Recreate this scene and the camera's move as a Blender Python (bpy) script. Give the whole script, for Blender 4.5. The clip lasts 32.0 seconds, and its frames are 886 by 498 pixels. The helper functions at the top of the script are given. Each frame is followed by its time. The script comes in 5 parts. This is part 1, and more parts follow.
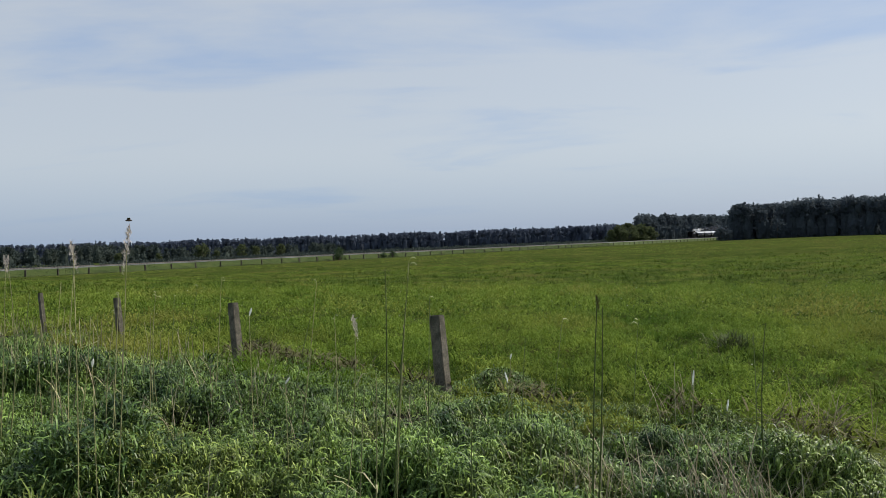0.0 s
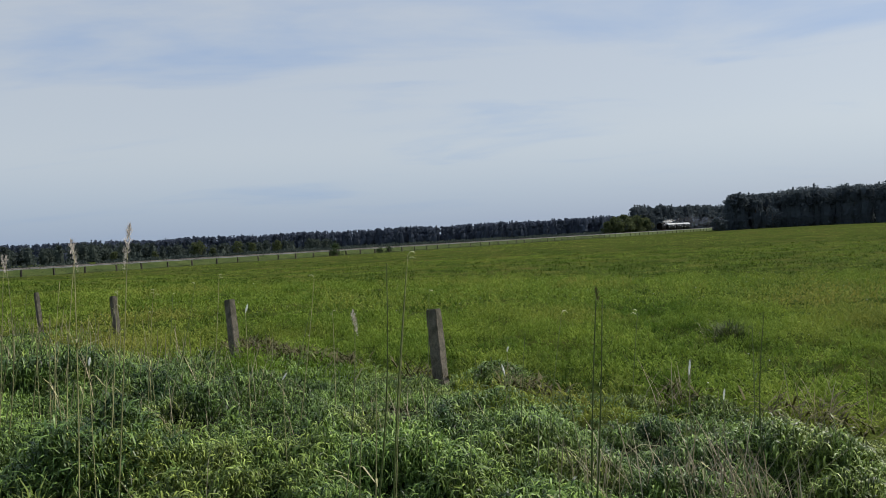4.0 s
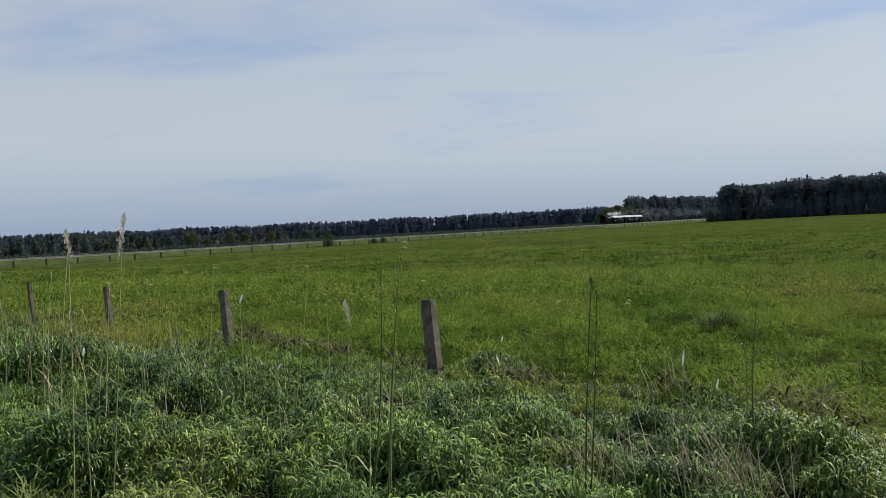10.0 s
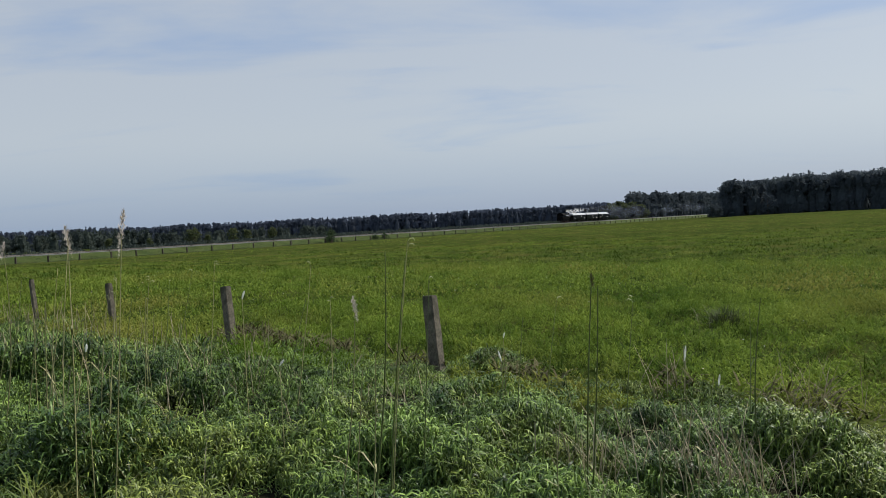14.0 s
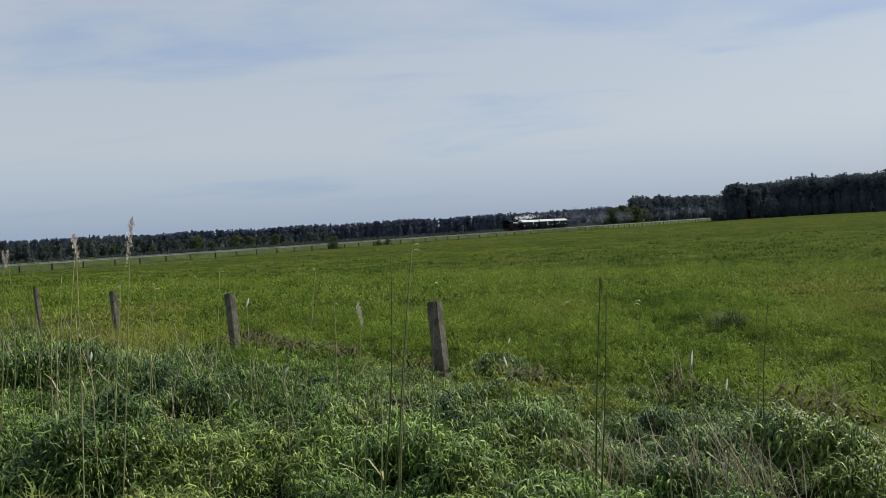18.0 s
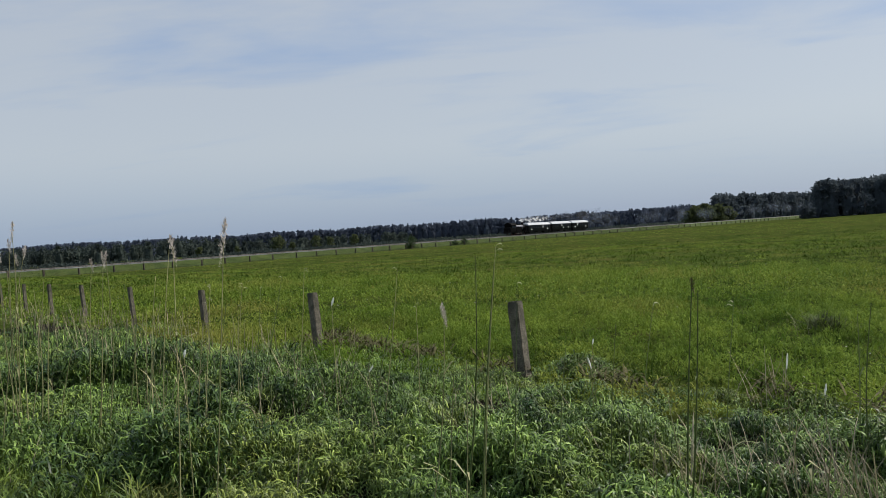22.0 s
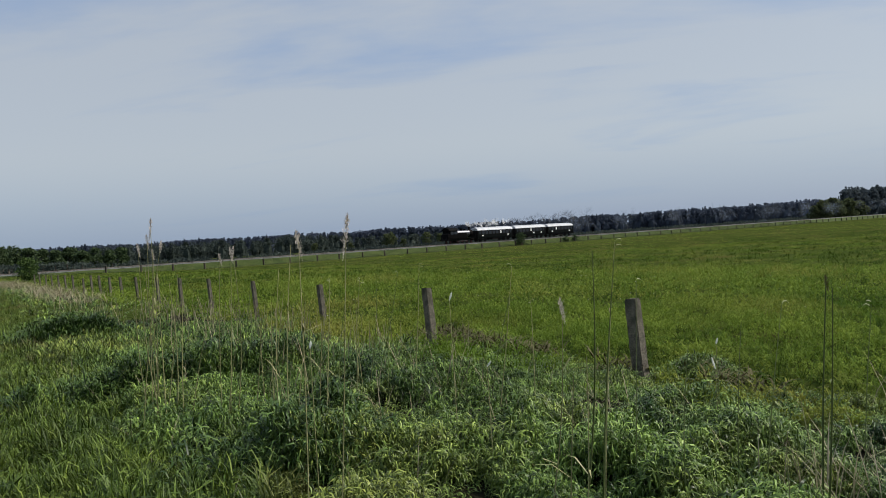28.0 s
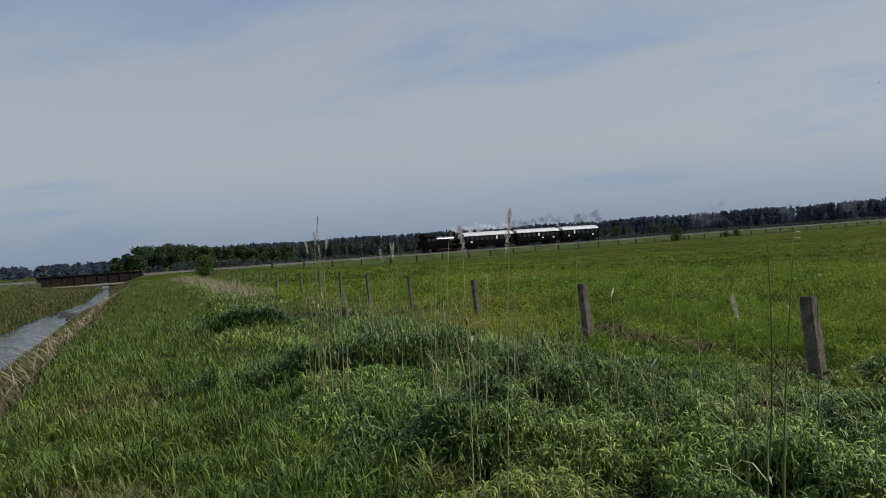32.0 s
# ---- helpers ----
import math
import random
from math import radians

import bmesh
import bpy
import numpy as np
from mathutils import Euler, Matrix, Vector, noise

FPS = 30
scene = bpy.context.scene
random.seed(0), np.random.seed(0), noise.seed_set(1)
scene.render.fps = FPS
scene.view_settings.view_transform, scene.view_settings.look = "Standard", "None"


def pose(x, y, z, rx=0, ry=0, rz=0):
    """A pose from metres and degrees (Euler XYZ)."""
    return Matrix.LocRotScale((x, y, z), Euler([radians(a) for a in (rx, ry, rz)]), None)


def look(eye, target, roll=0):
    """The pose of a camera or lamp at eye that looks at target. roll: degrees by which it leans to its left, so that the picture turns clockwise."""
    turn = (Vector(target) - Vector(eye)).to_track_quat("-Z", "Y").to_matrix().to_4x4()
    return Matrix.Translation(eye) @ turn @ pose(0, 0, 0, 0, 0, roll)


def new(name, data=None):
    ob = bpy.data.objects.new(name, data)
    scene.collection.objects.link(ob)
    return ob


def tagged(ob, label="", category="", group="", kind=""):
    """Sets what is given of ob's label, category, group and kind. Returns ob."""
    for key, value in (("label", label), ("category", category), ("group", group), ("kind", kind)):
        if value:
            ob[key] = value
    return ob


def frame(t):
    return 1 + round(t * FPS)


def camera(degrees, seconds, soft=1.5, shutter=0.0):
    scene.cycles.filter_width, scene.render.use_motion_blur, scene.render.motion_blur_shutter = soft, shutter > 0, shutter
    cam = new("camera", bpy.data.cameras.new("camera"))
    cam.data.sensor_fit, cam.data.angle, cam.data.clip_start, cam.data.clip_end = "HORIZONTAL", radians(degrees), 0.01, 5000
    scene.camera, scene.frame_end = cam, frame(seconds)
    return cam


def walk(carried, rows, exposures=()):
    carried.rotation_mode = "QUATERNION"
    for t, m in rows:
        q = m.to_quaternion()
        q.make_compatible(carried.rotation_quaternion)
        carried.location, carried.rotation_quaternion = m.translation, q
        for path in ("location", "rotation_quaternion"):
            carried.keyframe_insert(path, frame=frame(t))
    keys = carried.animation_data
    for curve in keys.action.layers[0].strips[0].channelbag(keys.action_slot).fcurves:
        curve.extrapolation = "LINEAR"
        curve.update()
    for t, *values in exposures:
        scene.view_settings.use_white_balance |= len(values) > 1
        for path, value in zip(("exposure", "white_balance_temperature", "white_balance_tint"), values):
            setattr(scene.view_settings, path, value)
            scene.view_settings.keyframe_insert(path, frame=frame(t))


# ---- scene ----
cam = camera(58.9, 32.0, soft=0.6)
PATH = [
    (0.0, 0.000, -0.000, 1.600, 89.859, 2.086, 2.502),
    (0.5, 0.004, -0.002, 1.600, 89.802, 2.170, 2.515),
    (1.0, 0.003, -0.002, 1.599, 89.748, 2.257, 2.531),
    (1.5, 0.005, -0.001, 1.598, 89.685, 2.364, 2.568),
    (2.0, 0.007, -0.001, 1.597, 89.638, 2.464, 2.588),
    (2.5, 0.010, 0.001, 1.595, 89.583, 2.549, 2.581),
    (3.0, 0.010, -0.001, 1.594, 89.535, 2.635, 2.390),
    (3.5, 0.009, -0.002, 1.597, 89.473, 2.759, 2.294),
    (5.5, 0.007, -0.003, 1.596, 89.265, 3.129, 2.175),
    (6.0, 0.008, -0.005, 1.596, 89.198, 2.985, 2.195),
    (6.5, 0.007, -0.003, 1.596, 89.138, 2.795, 2.149),
    (7.0, 0.008, -0.002, 1.595, 89.072, 2.777, 1.982),
    (7.5, 0.007, -0.000, 1.595, 89.000, 2.862, 1.922),
    (8.0, 0.008, -0.001, 1.595, 88.957, 2.977, 1.842),
    (8.5, 0.006, -0.001, 1.595, 88.899, 3.011, 1.802),
    (9.0, 0.006, 0.001, 1.595, 88.831, 3.029, 1.815),
    (9.5, 0.004, -0.000, 1.595, 88.782, 2.940, 1.819),
    (10.0, 0.004, -0.002, 1.594, 88.722, 2.843, 1.810),
    (10.5, 0.005, -0.002, 1.594, 88.662, 2.821, 1.749),
    (11.0, 0.004, -0.001, 1.594, 88.610, 2.757, 1.750),
    (11.5, 0.005, -0.001, 1.595, 88.545, 2.715, 1.792),
    (12.0, 0.002, -0.001, 1.594, 88.494, 2.643, 1.794),
    (12.5, 0.001, -0.002, 1.596, 88.436, 2.771, 1.806),
    (13.0, 0.001, -0.003, 1.595, 88.397, 2.804, 1.843),
    (13.5, 0.000, -0.002, 1.596, 88.425, 2.889, 1.869),
    (14.0, 0.000, -0.004, 1.595, 88.435, 2.917, 1.905),
    (14.5, -0.000, -0.003, 1.594, 88.532, 2.941, 1.916),
    (16.5, -0.004, -0.000, 1.597, 89.003, 3.271, 2.038),
    (17.0, -0.005, 0.002, 1.598, 88.944, 3.324, 2.068),
    (17.5, -0.008, 0.007, 1.598, 88.908, 3.428, 2.102),
    (18.0, -0.012, 0.012, 1.596, 88.846, 3.324, 2.127),
    (18.5, -0.014, 0.017, 1.600, 88.788, 2.939, 2.176),
    (19.0, -0.019, 0.020, 1.599, 88.765, 3.012, 2.731),
    (19.5, -0.023, 0.024, 1.597, 88.704, 3.030, 3.056),
    (20.0, -0.026, 0.029, 1.600, 88.680, 3.139, 3.738),
    (20.5, -0.034, 0.031, 1.601, 88.678, 3.236, 4.099),
    (21.0, -0.042, 0.033, 1.599, 88.918, 3.366, 5.374),
    (21.5, -0.048, 0.034, 1.599, 89.057, 3.508, 6.699),
    (22.0, -0.054, 0.033, 1.598, 89.157, 3.579, 7.718),
    (22.5, -0.059, 0.030, 1.597, 89.151, 3.402, 8.531),
    (23.0, -0.063, 0.026, 1.596, 89.183, 3.518, 9.068),
    (23.5, -0.069, 0.023, 1.598, 89.155, 3.577, 9.580),
    (24.0, -0.072, 0.020, 1.595, 89.284, 3.719, 10.160),
    (24.5, -0.079, 0.018, 1.592, 89.346, 3.873, 10.682),
    (25.0, -0.084, 0.016, 1.591, 89.400, 3.909, 11.525),
    (25.5, -0.092, 0.013, 1.594, 89.446, 3.808, 12.143),
    (27.5, -0.103, 0.010, 1.594, 89.417, 3.613, 15.003),
    (28.0, -0.107, 0.010, 1.596, 89.395, 3.539, 15.704),
    (28.5, -0.112, 0.010, 1.598, 89.548, 3.622, 16.376),
    (29.0, -0.119, 0.009, 1.599, 89.648, 3.700, 17.229),
    (29.5, -0.126, 0.009, 1.601, 89.654, 3.843, 18.283),
    (30.0, -0.132, 0.008, 1.600, 89.679, 3.943, 19.580),
    (30.5, -0.139, 0.007, 1.599, 89.721, 4.017, 20.965),
    (31.0, -0.150, 0.006, 1.599, 89.745, 4.029, 22.558),
    (31.5, -0.161, 0.004, 1.597, 89.802, 3.996, 24.562),
    (32.0, -0.170, 0.002, 1.593, 89.840, 3.881, 26.684),
]
EXPOSURES = [(0.0, 0.10), (3.0, 0.08), (6.0, 0.0), (24.0, 0.0), (28.0, -0.07), (30.0, -0.06), (31.0, 0.0), (31.4, -0.04), (31.6, -0.20), (32.0, -0.35)]
walk(cam, [(t, pose(x, y, z, rx, ry, rz)) for t, x, y, z, rx, ry, rz in PATH], EXPOSURES)

# ---- light ----
SUN_AZ, SUN_EL = 64.0, 46.0      # degrees clockwise from +y, and above the horizon
world = bpy.data.worlds.new("sky")
scene.world = world
world.use_nodes = True


def build_sky():
    nt = world.node_tree
    n, l = nt.nodes, nt.links
    n.clear()
    out, bg = n.new("ShaderNodeOutputWorld"), n.new("ShaderNodeBackground")
    sky = n.new("ShaderNodeTexSky")
    sky.sky_type, sky.sun_disc = "NISHITA", False
    sky.sun_elevation, sky.sun_rotation = radians(SUN_EL), radians(SUN_AZ)
    sky.air_density, sky.dust_density, sky.ozone_density = 1.0, 1.6, 1.4
    co = n.new("ShaderNodeTexCoord")
    sep, div = n.new("ShaderNodeSeparateXYZ"), n.new("ShaderNodeVectorMath")
    l.new(co.outputs["Generated"], sep.inputs[0])
    # the cloud sheet lies flat above: directions divided by their height
    up = n.new("ShaderNodeMath")
    up.operation, up.inputs[1].default_value = "MAXIMUM", 0.0
    l.new(sep.outputs["Z"], up.inputs[0])
    add = n.new("ShaderNodeMath")
    add.operation, add.inputs[1].default_value = "ADD", 0.14
    l.new(up.outputs[0], add.inputs[0])
    div.operation = "DIVIDE"
    l.new(co.outputs["Generated"], div.inputs[0])
    l.new(add.outputs[0], div.inputs[1])
    mp = n.new("ShaderNodeMapping")
    mp.inputs["Rotation"].default_value = (0, 0, radians(CLOUD[0]))
    mp.inputs["Location"].default_value = (CLOUD[1], CLOUD[2], 0)
    mp.inputs["Scale"].default_value = (0.5, 1.1, 0.2)
    l.new(div.outputs[0], mp.inputs["Vector"])
    no = n.new("ShaderNodeTexNoise")
    no.inputs["Scale"].default_value, no.inputs["Detail"].default_value = 1.3, 6.0
    no.inputs["Roughness"].default_value, no.inputs["Distortion"].default_value = 0.55, 0.4
    l.new(mp.outputs[0], no.inputs["Vector"])
    ramp = n.new("ShaderNodeValToRGB")
    ramp.color_ramp.interpolation = "EASE"
    ramp.color_ramp.elements[0].position, ramp.color_ramp.elements[1].position = 0.33, 0.60
    ramp.color_ramp.elements[0].color = (0.0, 0.0, 0.0, 1)
    ramp.color_ramp.elements[1].color = (1.0, 1.0, 1.0, 1)
    high = n.new("ShaderNodeMapRange")
    high.inputs["From Min"].default_value, high.inputs["From Max"].default_value = 0.17, 0.32
    high.inputs["To Min"].default_value, high.inputs["To Max"].default_value = 0.12, -0.10
    l.new(sep.outputs["Z"], high.inputs["Value"])
    both = n.new("ShaderNodeMath")
    l.new(no.outputs["Fac"], both.inputs[0])
    l.new(high.outputs[0], both.inputs[1])
    l.new(both.outputs[0], ramp.inputs[0])
    # thin veil over blue, the haze above the horizon, and the clear sky behind both
    veil, haze, mix = (n.new("ShaderNodeMix") for _ in range(3))
    for m in (veil, haze, mix):
        m.data_type = "RGBA"
    veil.inputs["A"].default_value, veil.inputs["B"].default_value = CLOUD_BLUE, CLOUD_WHITE
    l.new(ramp.outputs["Color"], veil.inputs["Factor"])
    low = n.new("ShaderNodeMapRange")
    low.interpolation_type = "SMOOTHSTEP"
    low.inputs["From Min"].default_value, low.inputs["From Max"].default_value = 0.01, 0.13
    low.inputs["To Min"].default_value, low.inputs["To Max"].default_value = 0.85, 0.0
    l.new(sep.outputs["Z"], low.inputs["Value"])
    haze.inputs["B"].default_value = CLOUD_HAZE
    l.new(low.outputs[0], haze.inputs["Factor"])
    l.new(veil.outputs["Result"], haze.inputs["A"])
    mix.inputs["Factor"].default_value = 0.72
    l.new(sky.outputs["Color"], mix.inputs["A"])
    l.new(haze.outputs["Result"], mix.inputs["B"])
    l.new(mix.outputs["Result"], bg.inputs["Color"])
    bg.inputs["Strength"].default_value = 0.10
    l.new(bg.outputs[0], out.inputs["Surface"])


CLOUD = (-18.0, 2.1, 1.4)
CLOUD_WHITE, CLOUD_BLUE, CLOUD_HAZE = (5.6, 6.1, 6.75, 1), (3.7, 4.8, 6.8, 1), (2.9, 4.05, 6.15, 1)
build_sky()
sun = new("sun", bpy.data.lights.new("sun", "SUN"))
sun.data.energy, sun.data.angle, sun.data.color = 5.0, radians(1.2), (1.0, 0.95, 0.86)
_e, _a = radians(SUN_EL), radians(SUN_AZ)
sun.matrix_world = look((0, 0, 40), Vector((0, 0, 40)) - Vector((math.sin(_a) * math.cos(_e), math.cos(_a) * math.cos(_e), math.sin(_e))))


# ---- materials ----
def material(name, dark, light, rough=0.8, scale=3.0, fine=40.0, bump=0.2, metal=0.0, island=0.0, spec=0.3, through_light=0.0, each=0.0, patch=None):
    """Two-scale noise between two colours; island or each: brightness spread from piece to piece; patch: a third colour in wide stains."""
    m = bpy.data.materials.new(name)
    m.use_nodes = True
    n, l = m.node_tree.nodes, m.node_tree.links
    p = n["Principled BSDF"]
    co = n.new("ShaderNodeTexCoord")
    a, b = n.new("ShaderNodeTexNoise"), n.new("ShaderNodeTexNoise")
    a.inputs["Scale"].default_value, b.inputs["Scale"].default_value = scale, fine
    a.inputs["Detail"].default_value, b.inputs["Detail"].default_value = 5.0, 4.0
    l.new(co.outputs["Object"], a.inputs["Vector"])
    l.new(co.outputs["Object"], b.inputs["Vector"])
    half = n.new("ShaderNodeMix")
    half.data_type = "FLOAT"
    half.inputs["Factor"].default_value = 0.45
    l.new(a.outputs["Fac"], half.inputs["A"])
    l.new(b.outputs["Fac"], half.inputs["B"])
    ramp = n.new("ShaderNodeValToRGB")
    ramp.color_ramp.elements[0].position, ramp.color_ramp.elements[1].position = 0.36, 0.64
    ramp.color_ramp.elements[0].color, ramp.color_ramp.elements[1].color = (*dark, 1), (*light, 1)
    l.new(half.outputs["Result"], ramp.inputs[0])
    colour = ramp.outputs["Color"]
    if patch:
        c = n.new("ShaderNodeTexNoise")
        c.inputs["Scale"].default_value, c.inputs["Detail"].default_value = patch[1], 4.0
        l.new(co.outputs["Object"], c.inputs["Vector"])
        pr = n.new("ShaderNodeMapRange")
        pr.inputs["From Min"].default_value, pr.inputs["From Max"].default_value = patch[2], patch[2] + 0.16
        l.new(c.outputs["Fac"], pr.inputs["Value"])
        px = n.new("ShaderNodeMix")
        px.data_type = "RGBA"
        px.inputs["B"].default_value = (*patch[0], 1)
        l.new(pr.outputs[0], px.inputs["Factor"])
        l.new(colour, px.inputs["A"])
        colour = px.outputs["Result"]
    for spread, kind, socket in ((island, "ShaderNodeNewGeometry", "Random Per Island"), (each, "ShaderNodeObjectInfo", "Random")):
        if not spread:
            continue
        g, mr = n.new(kind), n.new("ShaderNodeMapRange")
        mr.inputs["To Min"].default_value, mr.inputs["To Max"].default_value = 1 - spread, 1 + spread
        l.new(g.outputs[socket], mr.inputs["Value"])
        hs = n.new("ShaderNodeHueSaturation")
        l.new(mr.outputs[0], hs.inputs["Value"])
        hm = n.new("ShaderNodeMapRange")
        hm.inputs["To Min"].default_value, hm.inputs["To Max"].default_value = 0.5 + 0.022 * spread, 0.5 - 0.016 * spread
        l.new(g.outputs[socket], hm.inputs["Value"])
        l.new(hm.outputs[0], hs.inputs["Hue"])
        l.new(colour, hs.inputs["Color"])
        colour = hs.outputs["Color"]
    l.new(colour, p.inputs["Base Color"])
    p.inputs["Roughness"].default_value, p.inputs["Metallic"].default_value = rough, metal
    p.inputs["Specular IOR Level"].default_value = spec
    if bump:
        bp = n.new("ShaderNodeBump")
        bp.inputs["Strength"].default_value, bp.inputs["Distance"].default_value = bump, 0.03
        l.new(b.outputs["Fac"], bp.inputs["Height"])
        l.new(bp.outputs[0], p.inputs["Normal"])
    if through_light:
        tr, ms = n.new("ShaderNodeBsdfTranslucent"), n.new("ShaderNodeMixShader")
        l.new(colour, tr.inputs["Color"])
        ms.inputs[0].default_value = through_light
        l.new(p.outputs[0], ms.inputs[1])
        l.new(tr.outputs[0], ms.inputs[2])
        l.new(ms.outputs[0], n["Material Output"].inputs["Surface"])
    return m


M_FIELD = material("meadow_soil", (0.018, 0.032, 0.006), (0.066, 0.082, 0.020), 0.95, 0.40, 2.2, 0.9, spec=0.0, patch=((0.070, 0.070, 0.020), 0.12, 0.50))
M_BLADE_FIELD = material("meadow_grass", (0.062, 0.120, 0.014), (0.238, 0.312, 0.046), 0.8, 0.5, 2.8, 0, island=0.20, through_light=0.28, spec=0.06, patch=((0.225, 0.220, 0.048), 0.20, 0.50))
M_BLADE_TALL = material("tall_grass", (0.013, 0.040, 0.007), (0.186, 0.284, 0.058), 0.45, 1.3, 7.0, 0, island=0.80, through_light=0.09, spec=0.24, patch=((0.178, 0.212, 0.042), 0.6, 0.51))
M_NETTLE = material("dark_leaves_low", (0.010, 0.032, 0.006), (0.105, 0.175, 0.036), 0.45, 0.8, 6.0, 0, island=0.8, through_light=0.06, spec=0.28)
# near black, so that gaps between the tall leaves look shaded
M_SOIL_SHADE = material("painted_shade_soil", (0.006, 0.006, 0.004), (0.018, 0.017, 0.009), 0.95, 1.5, 14.0, 0.5, spec=0.02)
M_TUFT = material("coarse_tufts", (0.026, 0.056, 0.006), (0.074, 0.120, 0.015), 0.8, 0.3, 3.0, 0, island=0.35, through_light=0.15, spec=0.05)
M_BLADE_DIKE = material("dike_grass", (0.040, 0.076, 0.010), (0.138, 0.192, 0.032), 0.5, 0.7, 4.0, 0, island=0.7, through_light=0.10, spec=0.20, patch=((0.125, 0.098, 0.042), 0.55, 0.55))
M_STRAW = material("dry_straw", (0.21, 0.175, 0.105), (0.42, 0.36, 0.245), 0.75, 2.0, 30.0, 0, island=0.35, through_light=0.2)
M_REED = material("dry_reed", (0.15, 0.15, 0.06), (0.33, 0.31, 0.15), 0.6, 6.0, 60.0, 0, each=0.35)
M_REED_GREEN = material("green_reed", (0.08, 0.105, 0.032), (0.17, 0.20, 0.07), 0.55, 6.0, 60.0, 0, each=0.25)
M_REED_DARK = material("dark_green_reed", (0.042, 0.060, 0.014), (0.105, 0.130, 0.036), 0.6, 6.0, 60.0, 0, each=0.25)
M_PLUME = material("reed_plume", (0.38, 0.32, 0.28), (0.78, 0.71, 0.64), 0.9, 20.0, 90.0, 0, island=0.3, through_light=0.3)
M_PALE = material("bleached_leaf", (0.62, 0.62, 0.55), (0.82, 0.82, 0.76), 0.6, 20.0, 80.0, 0, through_light=0.3)
M_PALE_TIP = material("pale_leaf_tip", (0.20, 0.23, 0.09), (0.48, 0.47, 0.30), 0.6, 20.0, 80.0, 0, each=0.4, through_light=0.3)
M_CONCRETE = material("weathered_concrete", (0.040, 0.034, 0.026), (0.190, 0.166, 0.128), 0.9, 9.0, 70.0, 0.7, each=0.12, patch=((0.055, 0.055, 0.038), 6.0, 0.53))
M_POST = material("dark_post_wood", (0.030, 0.024, 0.018), (0.075, 0.062, 0.048), 0.9, 4.0, 30.0, 0.5, each=0.3)
M_BALLAST = material("track_ballast", (0.075, 0.078, 0.076), (0.165, 0.168, 0.160), 0.95, 0.8, 6.0, 0.8)
M_RAIL = material("rail_steel", (0.16, 0.13, 0.11), (0.32, 0.29, 0.26), 0.45, 2.0, 20.0, 0.2, metal=0.7)
M_SLEEPER = material("sleeper_wood", (0.05, 0.04, 0.03), (0.12, 0.10, 0.08), 0.9, 2.0, 20.0, 0.4)
M_BANK = material("bank_grass", (0.032, 0.052, 0.014), (0.072, 0.090, 0.026), 0.95, 0.5, 4.0, 0.8, spec=0.1)
M_RUST = material("rusted_girder", (0.007, 0.0035, 0.0035), (0.020, 0.009, 0.008), 0.8, 1.2, 14.0, 0.4)
M_PIPE = material("pale_pipe", (0.11, 0.10, 0.085), (0.19, 0.175, 0.15), 0.6, 1.0, 12.0, 0.2)
M_LOCO = material("locomotive_black", (0.003, 0.003, 0.003), (0.008, 0.007, 0.007), 0.6, 1.0, 12.0, 0.1, spec=0.03)
M_LOCO_SHINE = material("polished_boiler", (0.10, 0.10, 0.11), (0.17, 0.17, 0.18), 0.34, 1.0, 12.0, 0.05, metal=0.9, spec=0.8)
M_RED = material("wheel_red", (0.035, 0.008, 0.007), (0.07, 0.014, 0.012), 0.6, 2.0, 12.0, 0.1)
M_COACH = material("coach_dark_green", (0.003, 0.004, 0.004), (0.006, 0.008, 0.0075), 0.6, 0.8, 9.0, 0.08, spec=0.03)
M_ROOF = material("coach_roof_grey", (0.36, 0.37, 0.39), (0.50, 0.51, 0.53), 0.45, 0.6, 6.0, 0.1)
M_UNDER = material("underframe_black", (0.008, 0.007, 0.007), (0.020, 0.018, 0.017), 0.8, 2.0, 15.0, 0.2, spec=0.1)
M_SIGN = material("white_panel", (0.68, 0.68, 0.66), (0.82, 0.82, 0.80), 0.6, 4.0, 30.0, 0)
# blue-grey needles: the air's haze before the pine woods is painted in
M_PINE_HAZE = material("hazed_pine_needles", (0.052, 0.066, 0.078), (0.084, 0.102, 0.112), 0.9, 0.05, 0.8, 0, island=0.2, through_light=0.45, spec=0.05)
# distance haze is mixed into this foliage colour: bluer and paler than leaves
M_FAR_HAZE = material("hazed_far_wood", (0.068, 0.084, 0.118), (0.086, 0.104, 0.140), 0.95, 0.02, 0.4, 0, island=0.12, through_light=0.45, spec=0.05)
M_LEAF = material("spring_leaves", (0.040, 0.075, 0.018), (0.085, 0.130, 0.034), 0.7, 0.1, 0.9, 0, island=0.4, through_light=0.3, spec=0.15)
M_LEAF_DARK = material("dark_leaves", (0.036, 0.060, 0.026), (0.072, 0.104, 0.042), 0.75, 0.1, 0.9, 0, island=0.4, through_light=0.25, spec=0.15)
M_BIRCH = material("pale_spring_leaves", (0.060, 0.076, 0.036), (0.105, 0.122, 0.058), 0.8, 0.1, 0.9, 0, island=0.35, through_light=0.35, spec=0.05)
M_DEBRIS = material("rotting_reed", (0.040, 0.034, 0.014), (0.125, 0.108, 0.048), 0.85, 1.0, 20.0, 0, island=0.4, through_light=0.05, patch=((0.075, 0.095, 0.024), 0.4, 0.50))
M_MIXED = material("mixed_leaves", (0.042, 0.054, 0.052), (0.070, 0.086, 0.070), 0.85, 0.05, 0.5, 0, island=0.25, through_light=0.35, spec=0.05)
M_BARK = material("bark", (0.05, 0.04, 0.03), (0.14, 0.11, 0.085), 0.95, 1.0, 12.0, 0.5, each=0.2)
